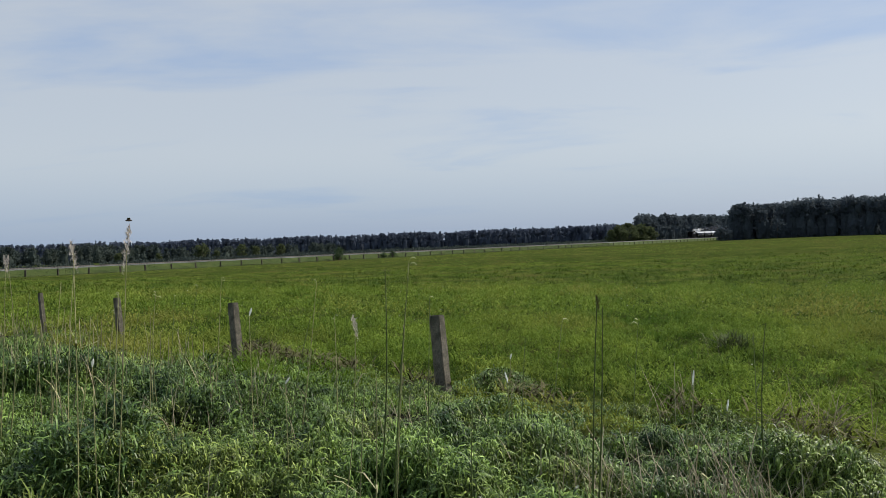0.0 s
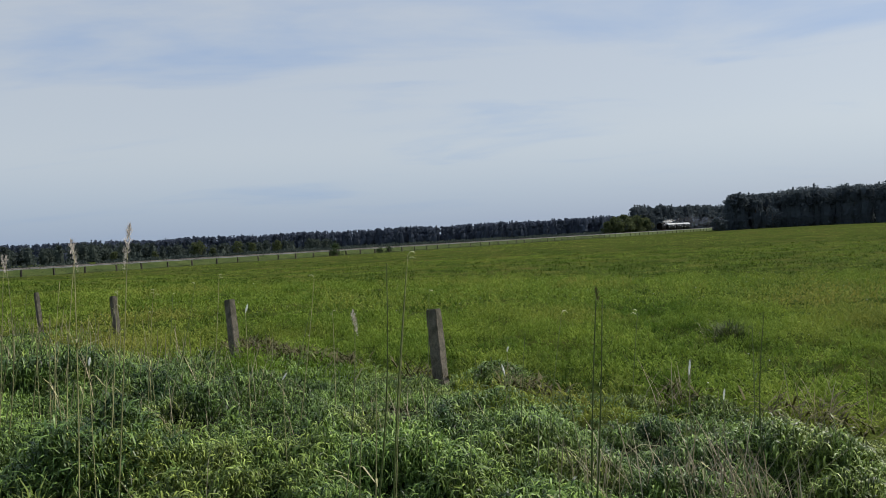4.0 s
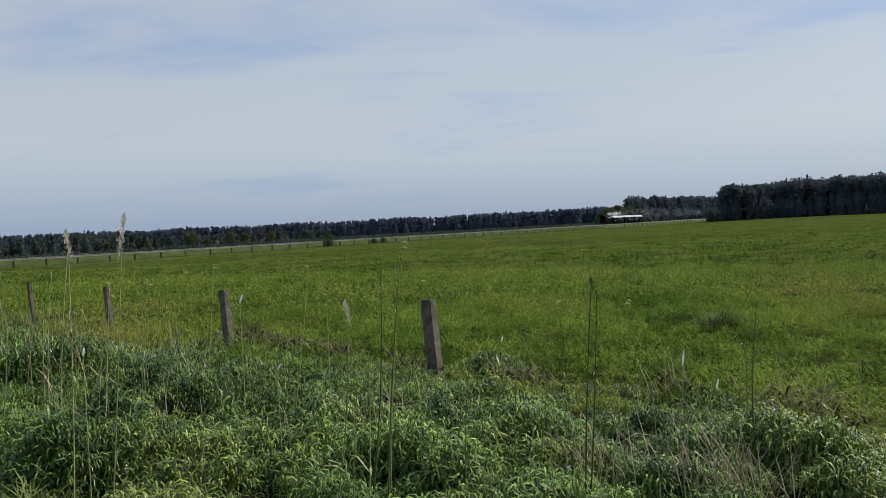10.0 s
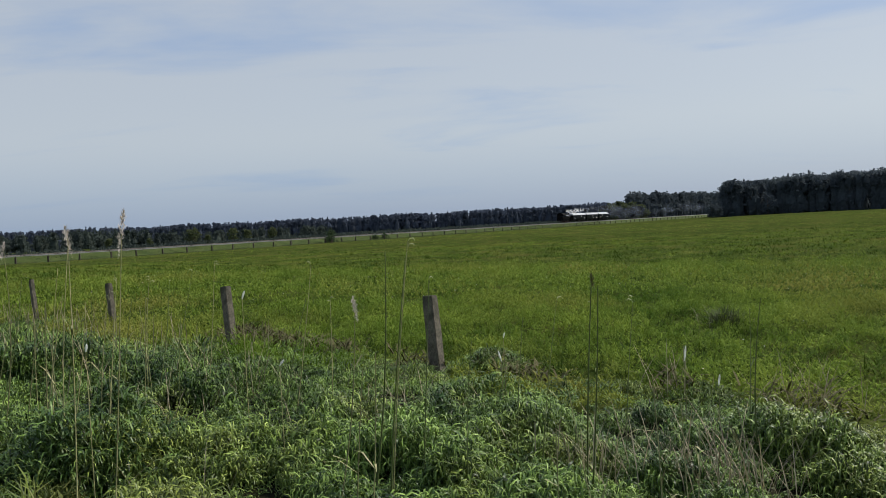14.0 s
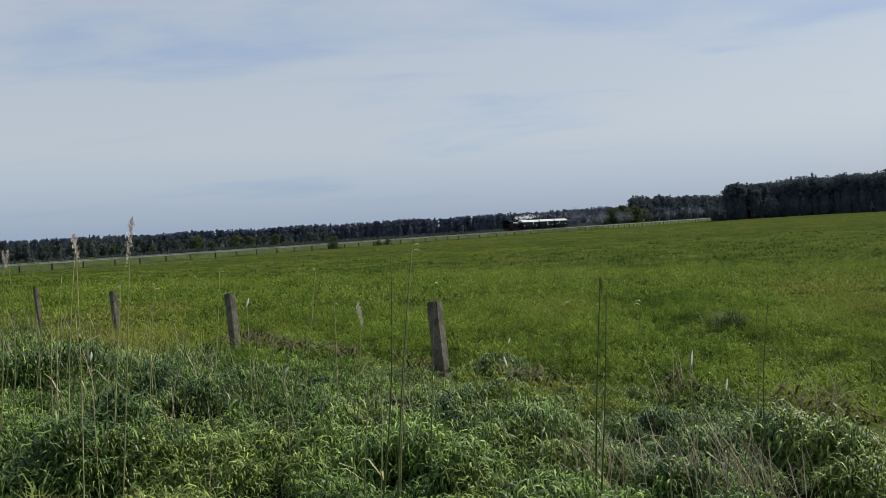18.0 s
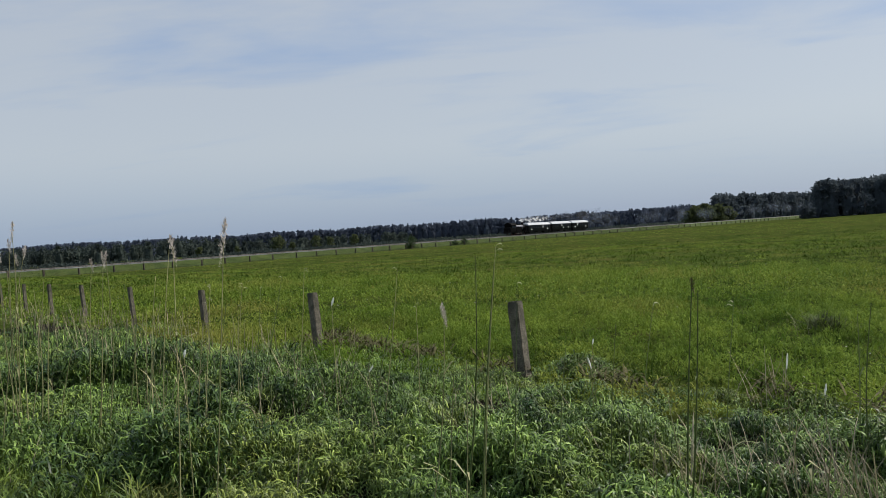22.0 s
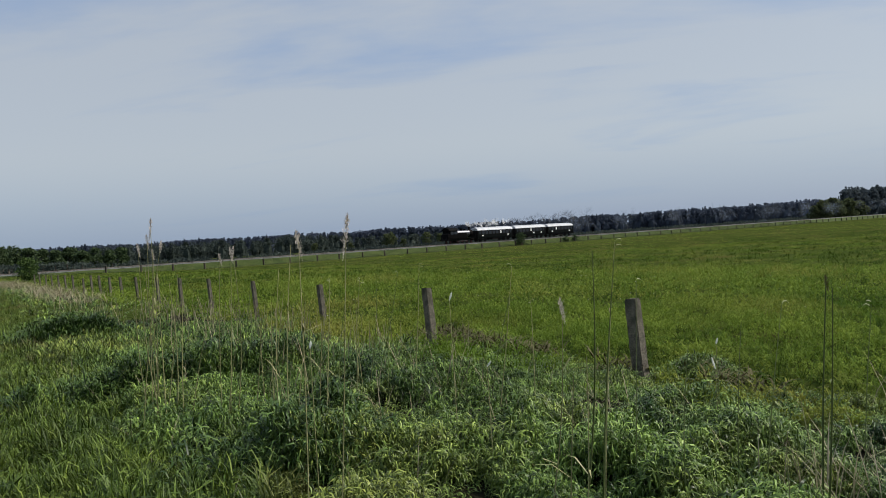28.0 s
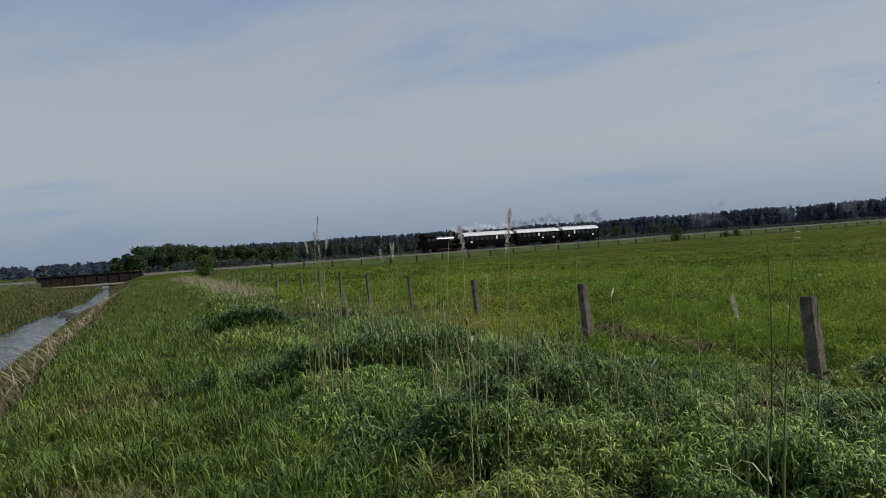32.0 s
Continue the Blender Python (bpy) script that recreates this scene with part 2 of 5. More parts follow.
M_MUD = material("bank_mud", (0.018, 0.015, 0.012), (0.048, 0.040, 0.030), 0.8, 1.5, 12.0, 0.6)
M_HEAP = material("dead_turf", (0.046, 0.040, 0.015), (0.132, 0.120, 0.048), 0.95, 3.0, 25.0, 0.7, island=0.3)
M_BERM = material("berm_reed", (0.062, 0.074, 0.018), (0.150, 0.136, 0.043), 0.7, 0.5, 3.0, 0, island=0.3, through_light=0.2, patch=((0.050, 0.090, 0.018), 0.25, 0.52))
M_WEED = material("bank_weeds", (0.035, 0.055, 0.018), (0.085, 0.105, 0.036), 0.8, 0.3, 3.0, 0, island=0.45, through_light=0.2)
M_INSECT = material("insect_brown", (0.05, 0.035, 0.025), (0.12, 0.08, 0.06), 0.6, 40.0, 200.0, 0)
M_INSECT_PALE = material("insect_tan", (0.20, 0.15, 0.11), (0.34, 0.27, 0.20), 0.6, 40.0, 200.0, 0)


def vapour_material(name, colour, cover):
    """Thin shreds of vapour: dense in the middle of each shred, gone at its rim."""
    m = material(name, *colour, 1.0, 0.5, 3.0, 0, island=0.15, spec=0.0, through_light=0.5)
    n, l = m.node_tree.nodes, m.node_tree.links
    out = n["Material Output"]
    body = out.inputs["Surface"].links[0].from_socket
    uv, far, fall = n.new("ShaderNodeTexCoord"), n.new("ShaderNodeVectorMath"), n.new("ShaderNodeMapRange")
    far.operation, far.inputs[1].default_value = "DISTANCE", (0.5, 0.5, 0.0)
    l.new(uv.outputs["UV"], far.inputs[0])
    fall.interpolation_type = "SMOOTHSTEP"
    fall.inputs["From Min"].default_value, fall.inputs["From Max"].default_value = 0.0, 0.5
    fall.inputs["To Min"].default_value, fall.inputs["To Max"].default_value = cover, 0.0
    l.new(far.outputs["Value"], fall.inputs["Value"])
    wisp, mul = n.new("ShaderNodeTexNoise"), n.new("ShaderNodeMath")
    wisp.inputs["Scale"].default_value, wisp.inputs["Detail"].default_value = 0.9, 4.0
    l.new(uv.outputs["Object"], wisp.inputs["Vector"])
    ragged = n.new("ShaderNodeMapRange")
    ragged.inputs["From Min"].default_value, ragged.inputs["From Max"].default_value = 0.35, 0.65
    ragged.inputs["To Min"].default_value, ragged.inputs["To Max"].default_value = 0.25, 1.2
    l.new(wisp.outputs["Fac"], ragged.inputs["Value"])
    mul.operation = "MULTIPLY"
    l.new(fall.outputs[0], mul.inputs[0])
    l.new(ragged.outputs[0], mul.inputs[1])
    clear, mix = n.new("ShaderNodeBsdfTransparent"), n.new("ShaderNodeMixShader")
    l.new(mul.outputs[0], mix.inputs[0])
    l.new(clear.outputs[0], mix.inputs[1])
    l.new(body, mix.inputs[2])
    l.new(mix.outputs[0], out.inputs["Surface"])
    return m


M_SMOKE = vapour_material("dark_smoke", ((0.18, 0.21, 0.26), (0.26, 0.29, 0.35)), 0.22)
M_SOOT = vapour_material("grey_smoke", ((0.10, 0.11, 0.13), (0.20, 0.21, 0.24)), 0.32)
M_STEAM = vapour_material("white_steam", ((0.62, 0.62, 0.62), (0.85, 0.85, 0.85)), 0.75)


def glass_material(name, tint, rough):
    m = bpy.data.materials.new(name)
    m.use_nodes = True
    p = m.node_tree.nodes["Principled BSDF"]
    p.inputs["Base Color"].default_value = (*tint, 1)
    p.inputs["Roughness"].default_value = rough
    p.inputs["Specular IOR Level"].default_value = 0.4
    return m


M_PANE = glass_material("window_glass", (0.02, 0.025, 0.03), 0.04)


def water_material():
    m = bpy.data.materials.new("canal_water")
    m.use_nodes = True
    n, l = m.node_tree.nodes, m.node_tree.links
    p = n["Principled BSDF"]
    p.inputs["Base Color"].default_value = (0.020, 0.022, 0.018, 1)
    p.inputs["Roughness"].default_value = 0.10
    p.inputs["IOR"].default_value = 1.33
    t, b = n.new("ShaderNodeTexNoise"), n.new("ShaderNodeBump")
    co = n.new("ShaderNodeTexCoord")
    t.inputs["Scale"].default_value, t.inputs["Detail"].default_value = 1.6, 3.0
    l.new(co.outputs["Object"], t.inputs["Vector"])
    b.inputs["Strength"].default_value, b.inputs["Distance"].default_value = 0.8, 0.12
    l.new(t.outputs["Fac"], b.inputs["Height"])
    l.new(b.outputs[0], p.inputs["Normal"])
    return m


M_WATER = water_material()


# ---- mesh helpers ----
def np_mesh(name, verts, faces, mat, smooth=False):
    """A mesh from arrays: verts (n, 3), faces (m, 3) or (m, 4)."""
    verts, faces = np.asarray(verts, np.float32), np.asarray(faces, np.int32)
    me = bpy.data.meshes.new(name)
    m, k = faces.shape
    me.vertices.add(len(verts))
    me.vertices.foreach_set("co", verts.ravel())
    me.loops.add(m * k)
    me.loops.foreach_set("vertex_index", faces.ravel())
    me.polygons.add(m)
    me.polygons.foreach_set("loop_start", np.arange(m, dtype=np.int32) * k)
    me.polygons.foreach_set("use_smooth", np.full(m, smooth))
    me.update(calc_edges=True)
    me.materials.append(mat)
    return me


def part(name, bm, mat, parent=None, label=""):
    """Links a bmesh (or a mesh) as one mesh object under a thing or a part."""
    if isinstance(bm, bmesh.types.BMesh):
        me = bpy.data.meshes.new(name)
        bm.to_mesh(me)
        bm.free()
        me.materials.append(mat)
    else:
        me = bm
    ob = new(name, me)
    if parent is not None:
        ob.parent = parent
    if label:
        ob["label"] = label
    return ob


def box(x0, x1, y0, y1, z0, z1, bevel=0.0, bm=None):
    bm = bm or bmesh.new()
    g = bmesh.ops.create_cube(bm, size=1.0)
    for v in g["verts"]:
        v.co = Vector((x0 + (v.co.x + 0.5) * (x1 - x0), y0 + (v.co.y + 0.5) * (y1 - y0), z0 + (v.co.z + 0.5) * (z1 - z0)))
    if bevel:
        es = list({e for v in g["verts"] for e in v.link_edges})
        bmesh.ops.bevel(bm, geom=es, offset=bevel, segments=2, profile=0.6, affect="EDGES")
    return bm


def rod(p, q, r0, r1=None, sides=10, bm=None, caps=True):
    bm = bm or bmesh.new()
    p, q = Vector(p), Vector(q)
    d = q - p
    m = Matrix.Translation((p + q) / 2) @ d.to_track_quat("Z", "Y").to_matrix().to_4x4()
    bmesh.ops.create_cone(bm, cap_ends=caps, segments=sides, radius1=r0, radius2=r0 if r1 is None else r1, depth=d.length, matrix=m)
    return bm


def noise2(x, y, s, seed=0.0):
    """Cheap smooth waves over the plan, about -1 to 1."""
    a = np.sin(x / s * 1.7 + seed) * np.cos(y / s * 1.3 - seed * 2.1)
    b = np.sin((x * 0.6 + y) / s * 2.9 + 1.3 * seed) * np.cos((y * 0.7 - x) / s * 3.3 + seed)
    c = np.sin((x - 0.4 * y) / s * 6.1 - seed) * np.cos((x * 0.3 + y) / s * 5.3 + 2 * seed)
    return 0.5 * a + 0.32 * b + 0.18 * c


LATTICE = np.random.default_rng(77).uniform(-1, 1, (256, 256))


def grain2(x, y, s, seed=0):
    """Value noise over the plan with cells of s metres, two octaves, about -1 to 1."""
    total = 0.0
    for k, amp in ((1.0, 0.68), (2.17, 0.32)):
        px, py = np.asarray(x) * k / s + 17.3 * seed + 900, np.asarray(y) * k / s + 41.7 * seed + 900
        i, j = np.floor(px).astype(int), np.floor(py).astype(int)
        f, g = px - i, py - j
        f, g = f * f * (3 - 2 * f), g * g * (3 - 2 * g)
        a, b = LATTICE[i % 256, j % 256], LATTICE[(i + 1) % 256, j % 256]
        c, d = LATTICE[i % 256, (j + 1) % 256], LATTICE[(i + 1) % 256, (j + 1) % 256]
        total = total + amp * ((a * (1 - f) + b * f) * (1 - g) + (c * (1 - f) + d * f) * g)
    return 1.5 * total


def step01(a, b, x):
    t = np.clip((x - a) / (b - a), 0, 1)
    return t * t * (3 - 2 * t)


# ---- plan ----
# u runs along the canal, the dike and the meadow fence, away from the camera; v across them, towards the meadow.
UX, UY = -0.743, 0.669
VX, VY = 0.669, 0.743
# the railway: s along it, away; w across it, towards the meadow
DX, DY = 0.54005, 0.84164
RAIL_K, RAIL_Z = -149.7, 0.52
WATER_Z = -1.45


def from_uv(u, v):
    return u * UX + v * VX, u * UY + v * VY


def from_rail(s, w):
    k = RAIL_K + w
    return s * DX + k * DY, s * DY - k * DX


def climb(s):
    """The railway climbs a little as it goes away."""
    return 0.0025 * np.maximum(np.asarray(s, float) - 90.0, 0.0)


def canal(u):
    """Along the canal: the edge of the dike's crown, and the two water lines."""
    c = np.interp(u, (0, 20, 36, 75, 137, 160), (-1.6, -1.5, -1.2, -1.05, -0.4, -0.4))
    r = np.interp(u, (0, 20, 53, 67, 88, 124, 205), (-4.3, -4.4, -4.3, -4.2, -3.15, -4.1, -6.7))
    l = np.interp(u, (0, 20, 53, 67, 88, 124, 205), (-6.8, -7.0, -7.1, -6.3, -4.9, -5.4, -8.0))
    return c, r, l


def land(x, y):
    """Height of the ground at plan points."""
    x, y = np.asarray(x, float), np.asarray(y, float)
    u, v = x * UX + y * UY, x * VX + y * VY
    w = x * DY - y * DX - RAIL_K
    z = -1.05 * step01(9, 45, v) + 0.9 * step01(30, 190, x) * step01(15, 90, w)
    z = z + 0.8 * np.minimum(climb(x * DX + y * DY), 1.2) * (1 - step01(40, 130, w)) * step01(-400, -60, w)
    z = z + step01(6, 14, v) * noise2(x, y, 14.0, 0.7) * 0.07
    z = z + (1 - step01(5.0, 6.5, v)) * step01(0.6, 2.6, v) * 0.05 * (1 + noise2(x, y, 1.6, 2.0))
    c, r, l = canal(u)
    right = -0.12 * step01(0.0, 1.0, c + 0.9 - v) - 1.62 * (1 - np.clip(1 - (c - v) / (c - r) * 0.576, 0, 1) ** 2) * (v < c)
    left = 0.48 * step01(0.5, -0.4, v - l) + 1.1 * step01(-10.5, -15.0, v) * (1 - 0.5 * step01(110, 140, u))
    return z + np.where(v < 2, right + left, 0.0)


# ---- ground, canal, railway ----
def axis(fine0, fine1, step, far, grow):
    pts = list(np.arange(fine0, fine1 + 1e-6, step))
    d, p = step, pts[-1]
    while p < far:
        d *= grow
        p += d
        pts.append(p)
    d, p, low = step, pts[0], []
    while p > -far:
        d *= grow
        p -= d
        low.append(p)
    return np.array(low[::-1] + pts)


def build_ground():
    us, vs = axis(-3, 60, 0.6, 4200, 1.07), axis(-17, 14, 0.3, 4200, 1.08)
    uu, vv = np.meshgrid(us, vs, indexing="ij")
    x, y = from_uv(uu, vv)
    co = np.stack([x, y, land(x, y)], -1).reshape(-1, 3)
    i, j = np.meshgrid(np.arange(len(us) - 1), np.arange(len(vs) - 1), indexing="ij")
    a = (i * len(vs) + j).ravel()
    faces = np.stack([a, a + len(vs), a + len(vs) + 1, a + 1], -1)[:, ::-1]
    ob = new("ground", np_mesh("ground", co, faces, M_FIELD, True))
    tagged(ob, "flat green meadow land with a grassy dike", "ground", kind="structure")
    us = np.concatenate([np.arange(-40, 240, 4.0), np.arange(240, 900, 30.0)])
    vs = np.array([-9.2, -8.2, -7.2, -6.2, -5.2, -4.2, -3.2, -2.4])
    uu, vv = np.meshgrid(us, vs, indexing="ij")
    x, y = from_uv(uu, vv)
    co = np.stack([x, y, np.full_like(x, WATER_Z)], -1).reshape(-1, 3)
    i, j = np.meshgrid(np.arange(len(us) - 1), np.arange(len(vs) - 1), indexing="ij")
    a = (i * len(vs) + j).ravel()
    ob = new("water", np_mesh("water", co, np.stack([a, a + len(vs), a + len(vs) + 1, a + 1], -1)[:, ::-1], M_WATER, True))
    tagged(ob, "narrow still canal water reflecting the pale sky", "water", kind="structure")


def strip(name, s_list, profile, mat, label, category, rough=0.0):
    """A profile of (w, z) drawn along the railway."""
    s_arr, n = np.asarray(s_list, float), len(profile)
    co = []
    for s in s_arr:
        for w, z in profile:
            x, y = from_rail(s, w)
            co.append((x, y, z + float(climb(s)) + rough * float(noise2(s, w * 3, 4.0, 1.0))))
    i, j = np.meshgrid(np.arange(len(s_arr) - 1), np.arange(n - 1), indexing="ij")
    a = (i * n + j).ravel()
    faces = np.stack([a, a + 1, a + n + 1, a + n], -1)
    ob = new(name, np_mesh(name, co, faces, mat, False))
    return tagged(ob, label, category, kind="structure")


def build_railway():
    near = np.concatenate([np.arange(25.2, 340, 2.5), np.arange(340, 1300, 20.0)])
    far = np.arange(-892, 8.1, 9.0)
    bank = [(-6.8, -1.7), (-5.0, -0.8), (-2.7, 0.14), (0, 0.20), (2.7, 0.14), (3.8, -0.40), (4.8, -0.90), (6.4, -1.45)]
    stones = [(-2.0, 0.10), (-1.55, 0.34), (1.55, 0.34), (2.0, 0.10)]
    for k, ss in enumerate((near, far)):
        strip("railway_embankment", ss, bank, M_BANK, "low grassy railway embankment across the meadow", "embankment", 0.10)
        strip("ballast_bed", ss, stones, M_BALLAST, "pale stone ballast bed of the railway", "ballast", 0.02)
    for side in (-0.72, 0.72):
        prof = [(side - 0.035, 0.34), (side - 0.035, RAIL_Z), (side + 0.035, RAIL_Z), (side + 0.035, 0.34)]
        strip("rail", np.arange(-900, 1600, 20.0), prof, M_RAIL, "worn steel rail with a bright running edge", "rail")
    co, fa = [], []
    base = np.array([(a, b, c) for c in (0.28, 0.40) for a, b in ((-0.13, -1.3), (0.13, -1.3), (0.13, 1.3), (-0.13, 1.3))])
    quads = np.array([(4, 5, 6, 7), (0, 1, 5, 4), (1, 2, 6, 5), (2, 3, 7, 6), (3, 0, 4, 7)])
    for i, s in enumerate(np.arange(26, 270, 0.65)):
        x, y = from_rail(s + base[:, 0], base[:, 1])
        co.append(np.stack([x, y, base[:, 2] + climb(s)], -1))
        fa.append(quads + 8 * i)
    ob = new("sleepers", np_mesh("sleepers", np.concatenate(co), np.concatenate(fa), M_SLEEPER))
    tagged(ob, "dark wooden sleepers under the rails", "sleepers", kind="stuff")


def rail_frame(s, w=0.0, z=0.0, turn=0.0):
    """A pose on the railway: local x runs along it, away."""
    x, y = from_rail(s, w)
    return pose(x, y, z, 0, 0, math.degrees(math.atan2(DY, DX)) + turn)


def build_bridge():
    br = tagged(new("railway_bridge"), "rust-brown steel girder bridge over the canal", "bridge")
    br.matrix_world = rail_frame(16.5)
    half = 8.3
    for y in (-2.5, 2.5):
        bm = box(-half, half, y - 0.06, y + 0.06, -0.62, 0.92)
        g = part("girder", bm, M_RUST, br)
        part("flange", box(-half, half, y - 0.24, y + 0.24, 0.92, 1.00), M_RUST, g)
        part("flange", box(-half, half, y - 0.24, y + 0.24, -0.70, -0.62), M_RUST, g)
        for k in range(10):
            x = -half + 0.25 + k * (2 * half - 0.5) / 9
            sgn = 1 if y > 0 else -1
            part("stiffener", box(x - 0.05, x + 0.05, y - 0.20, y + 0.20, -0.62, 0.92), M_RUST, g)
    part("deck", box(-half, half, -2.40, 2.40, 0.02, 0.33), M_UNDER, br)
    for k, x in enumerate((-half - 0.9, half + 0.9)):
        ab = part("abutment", box(x - 1.3, x + 1.3, -3.6, 3.6, -2.6, 0.10, 0.06), M_CONCRETE, br, "grey concrete abutment")
    pi = part("crossing_pipe", rod((-half - 1, 0, 0), (half + 1, 0, 0), 0.22, sides=16), M_PIPE)
    pi.matrix_world = rail_frame(16.5, 5.2, -0.98)
    tagged(pi, "pale pipe crossing the canal beside the bridge", "pipe")


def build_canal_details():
    """Dark sheet painting shade under the tall plants, and mud bars in the canal."""
    # this sheet covers the green ground; its colour carries the shade
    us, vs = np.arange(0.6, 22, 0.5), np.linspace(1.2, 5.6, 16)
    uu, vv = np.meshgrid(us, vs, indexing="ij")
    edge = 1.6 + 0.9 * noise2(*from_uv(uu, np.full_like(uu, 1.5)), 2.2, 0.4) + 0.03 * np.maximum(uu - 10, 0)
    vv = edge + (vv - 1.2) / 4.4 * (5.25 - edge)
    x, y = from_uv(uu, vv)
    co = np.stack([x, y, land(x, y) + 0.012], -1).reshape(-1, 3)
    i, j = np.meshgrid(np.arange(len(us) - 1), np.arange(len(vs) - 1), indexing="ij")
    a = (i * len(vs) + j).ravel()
    ob = new("soil", np_mesh("soil", co, np.stack([a, a + len(vs), a + len(vs) + 1, a + 1], -1)[:, ::-1], M_SOIL_SHADE, True))
    tagged(ob, "near-black soil sheet painted as shade under the tall grass", "soil", kind="structure")
    for u0, v0, lu, lv, seed in ((61.0, -4.8, 2.2, 0.7, 1), (65.5, -5.6, 1.6, 0.5, 2), (57.0, -4.4, 1.6, 0.3, 3)):
        bm = bmesh.new()
        bmesh.ops.create_icosphere(bm, subdivisions=3, radius=1.0)
        for v in bm.verts:
            k = 1 + 0.35 * noise.noise(v.co * 1.7 + Vector((seed, 2 * seed, 0)))
            uu, vv = u0 + v.co.x * lu * k, v0 + v.co.y * lv * k
            px, py = from_uv(uu, vv)
            v.co = Vector((px, py, WATER_Z - 0.02 + 0.16 * v.co.z * k))
        ob = part("mud_bar", bm, M_MUD)
        tagged(ob, "dark wet mud bar with dead reeds in the canal", "mud bar", "mud bars in the canal")


build_ground()
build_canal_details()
build_railway()
build_bridge()


# ---- fences ----
def concrete_post_mesh():
    bm = box(-0.068, 0.068, -0.066, 0.066, -0.25, 1.0)
    bmesh.ops.subdivide_edges(bm, edges=[e for e in bm.edges if abs(e.verts[0].co.z - e.verts[1].co.z) > 0.5], cuts=9)
    for v in bm.verts:
        t = (v.co.z + 0.25) / 1.25
        k = 1.05 - 0.08 * t
        v.co.x *= k
        v.co.y *= k
        q = noise.noise(v.co * 9.0)
        v.co.x += 0.006 * q
        v.co.y += 0.006 * noise.noise(v.co * 7.0 + Vector((3, 1, 2)))
        if v.co.z > 0.95:
            v.co.z += 0.012 * q
    bmesh.ops.bevel(bm, geom=[e for e in bm.edges if len(e.link_faces) == 2 and e.calc_face_angle() > 0.9], offset=0.010, segments=2, affect="EDGES")
    me = bpy.data.meshes.new("fence_post")
    bm.to_mesh(me)
    bm.free()
    me.materials.append(M_CONCRETE)
    return me


def build_meadow_fence():
    me = concrete_post_mesh()
    us = [5.90, 10.04, 14.00, 17.86, 21.52, 24.84, 27.95, 31.38, 34.58, 37.2, 39.95, 42.5, 45.3, 49.4, 52.8, 56.4, 60.2, 64.2, 68.5, 73.0]
    tops = [0.88, 0.915, 0.91, 0.94, 0.96, 0.96, 0.95, 0.95, 0.93, 0.89, 0.97, 0.96, 0.80]
    rnd = random.Random(4)
    for i, u in enumerate(us):
        x, y = from_uv(u, 5.95)
        g = float(land(x, y))
        top = tops[i] if i < len(tops) else 0.90 + rnd.uniform(-0.05, 0.05)
        slim = (0.96, 0.88, 0.72)[i] if i < 3 else rnd.uniform(0.6, 0.7)
        ob = new("fence_post", me)
        lean = (3.2, 3.4, 3.6, 4.0)[i] if i < 4 else 3.0 + rnd.uniform(-2, 2)
        ob.matrix_world = pose(x, y, top - 1.0, 0, 0, 0) @ Matrix.Rotation(radians(-lean), 4, "Y") @ Matrix.Rotation(radians(POST_TURN + rnd.uniform(-4, 4)), 4, "Z") @ Matrix.Diagonal((slim, slim, 1, 1))
        tagged(ob, "weathered grey concrete fence post leaning in grass", "fence post", "meadow fence posts")


POST_TURN = 64.0


def build_rail_fence():
    bm = box(-0.14, 0.14, -0.14, 0.14, -0.4, 1.22, 0.03)
    me = bpy.data.meshes.new("wooden_post")
    bm.to_mesh(me)
    bm.free()
    me.materials.append(M_POST)
    rnd = random.Random(9)
    for k in range(-12, 70):
        s, w = 121.1 + 6.176 * k, 7.2
        if 3 < s < 29:
            continue
        x, y = from_rail(s + rnd.uniform(-0.3, 0.3), w + rnd.uniform(-0.15, 0.15))
        ob = new("wooden_post", me)
        ob.matrix_world = pose(x, y, float(land(x, y)), rnd.uniform(-3, 3), rnd.uniform(-3, 3), rnd.uniform(0, 90))
        tagged(ob, "dark wooden fence post below the railway embankment", "fence post", "railway fence posts")


build_meadow_fence()
build_rail_fence()


# ---- train ----
def wheel(parent, x, y, r, mat, name="wheel"):
    bm = rod((0, -0.065, 0), (0, 0.065, 0), r, sides=20)
    w = part(name, bm, M_UNDER, parent)
    w.location = (x, y, r)
    part("hub", rod((0, -0.09, 0), (0, 0.09, 0), r * 0.72, sides=14), mat, w)
    return w


def buffers(parent, x, sgn):
    for y in (-0.88, 0.88):
        b = part("buffer", rod((x, y, 1.05), (x + sgn * 0.55, y, 1.05), 0.09, sides=8), M_UNDER, parent)
        part("buffer_plate", rod((x + sgn * 0.55, y, 1.05), (x + sgn * 0.62, y, 1.05), 0.23, sides=12), M_UNDER, b)


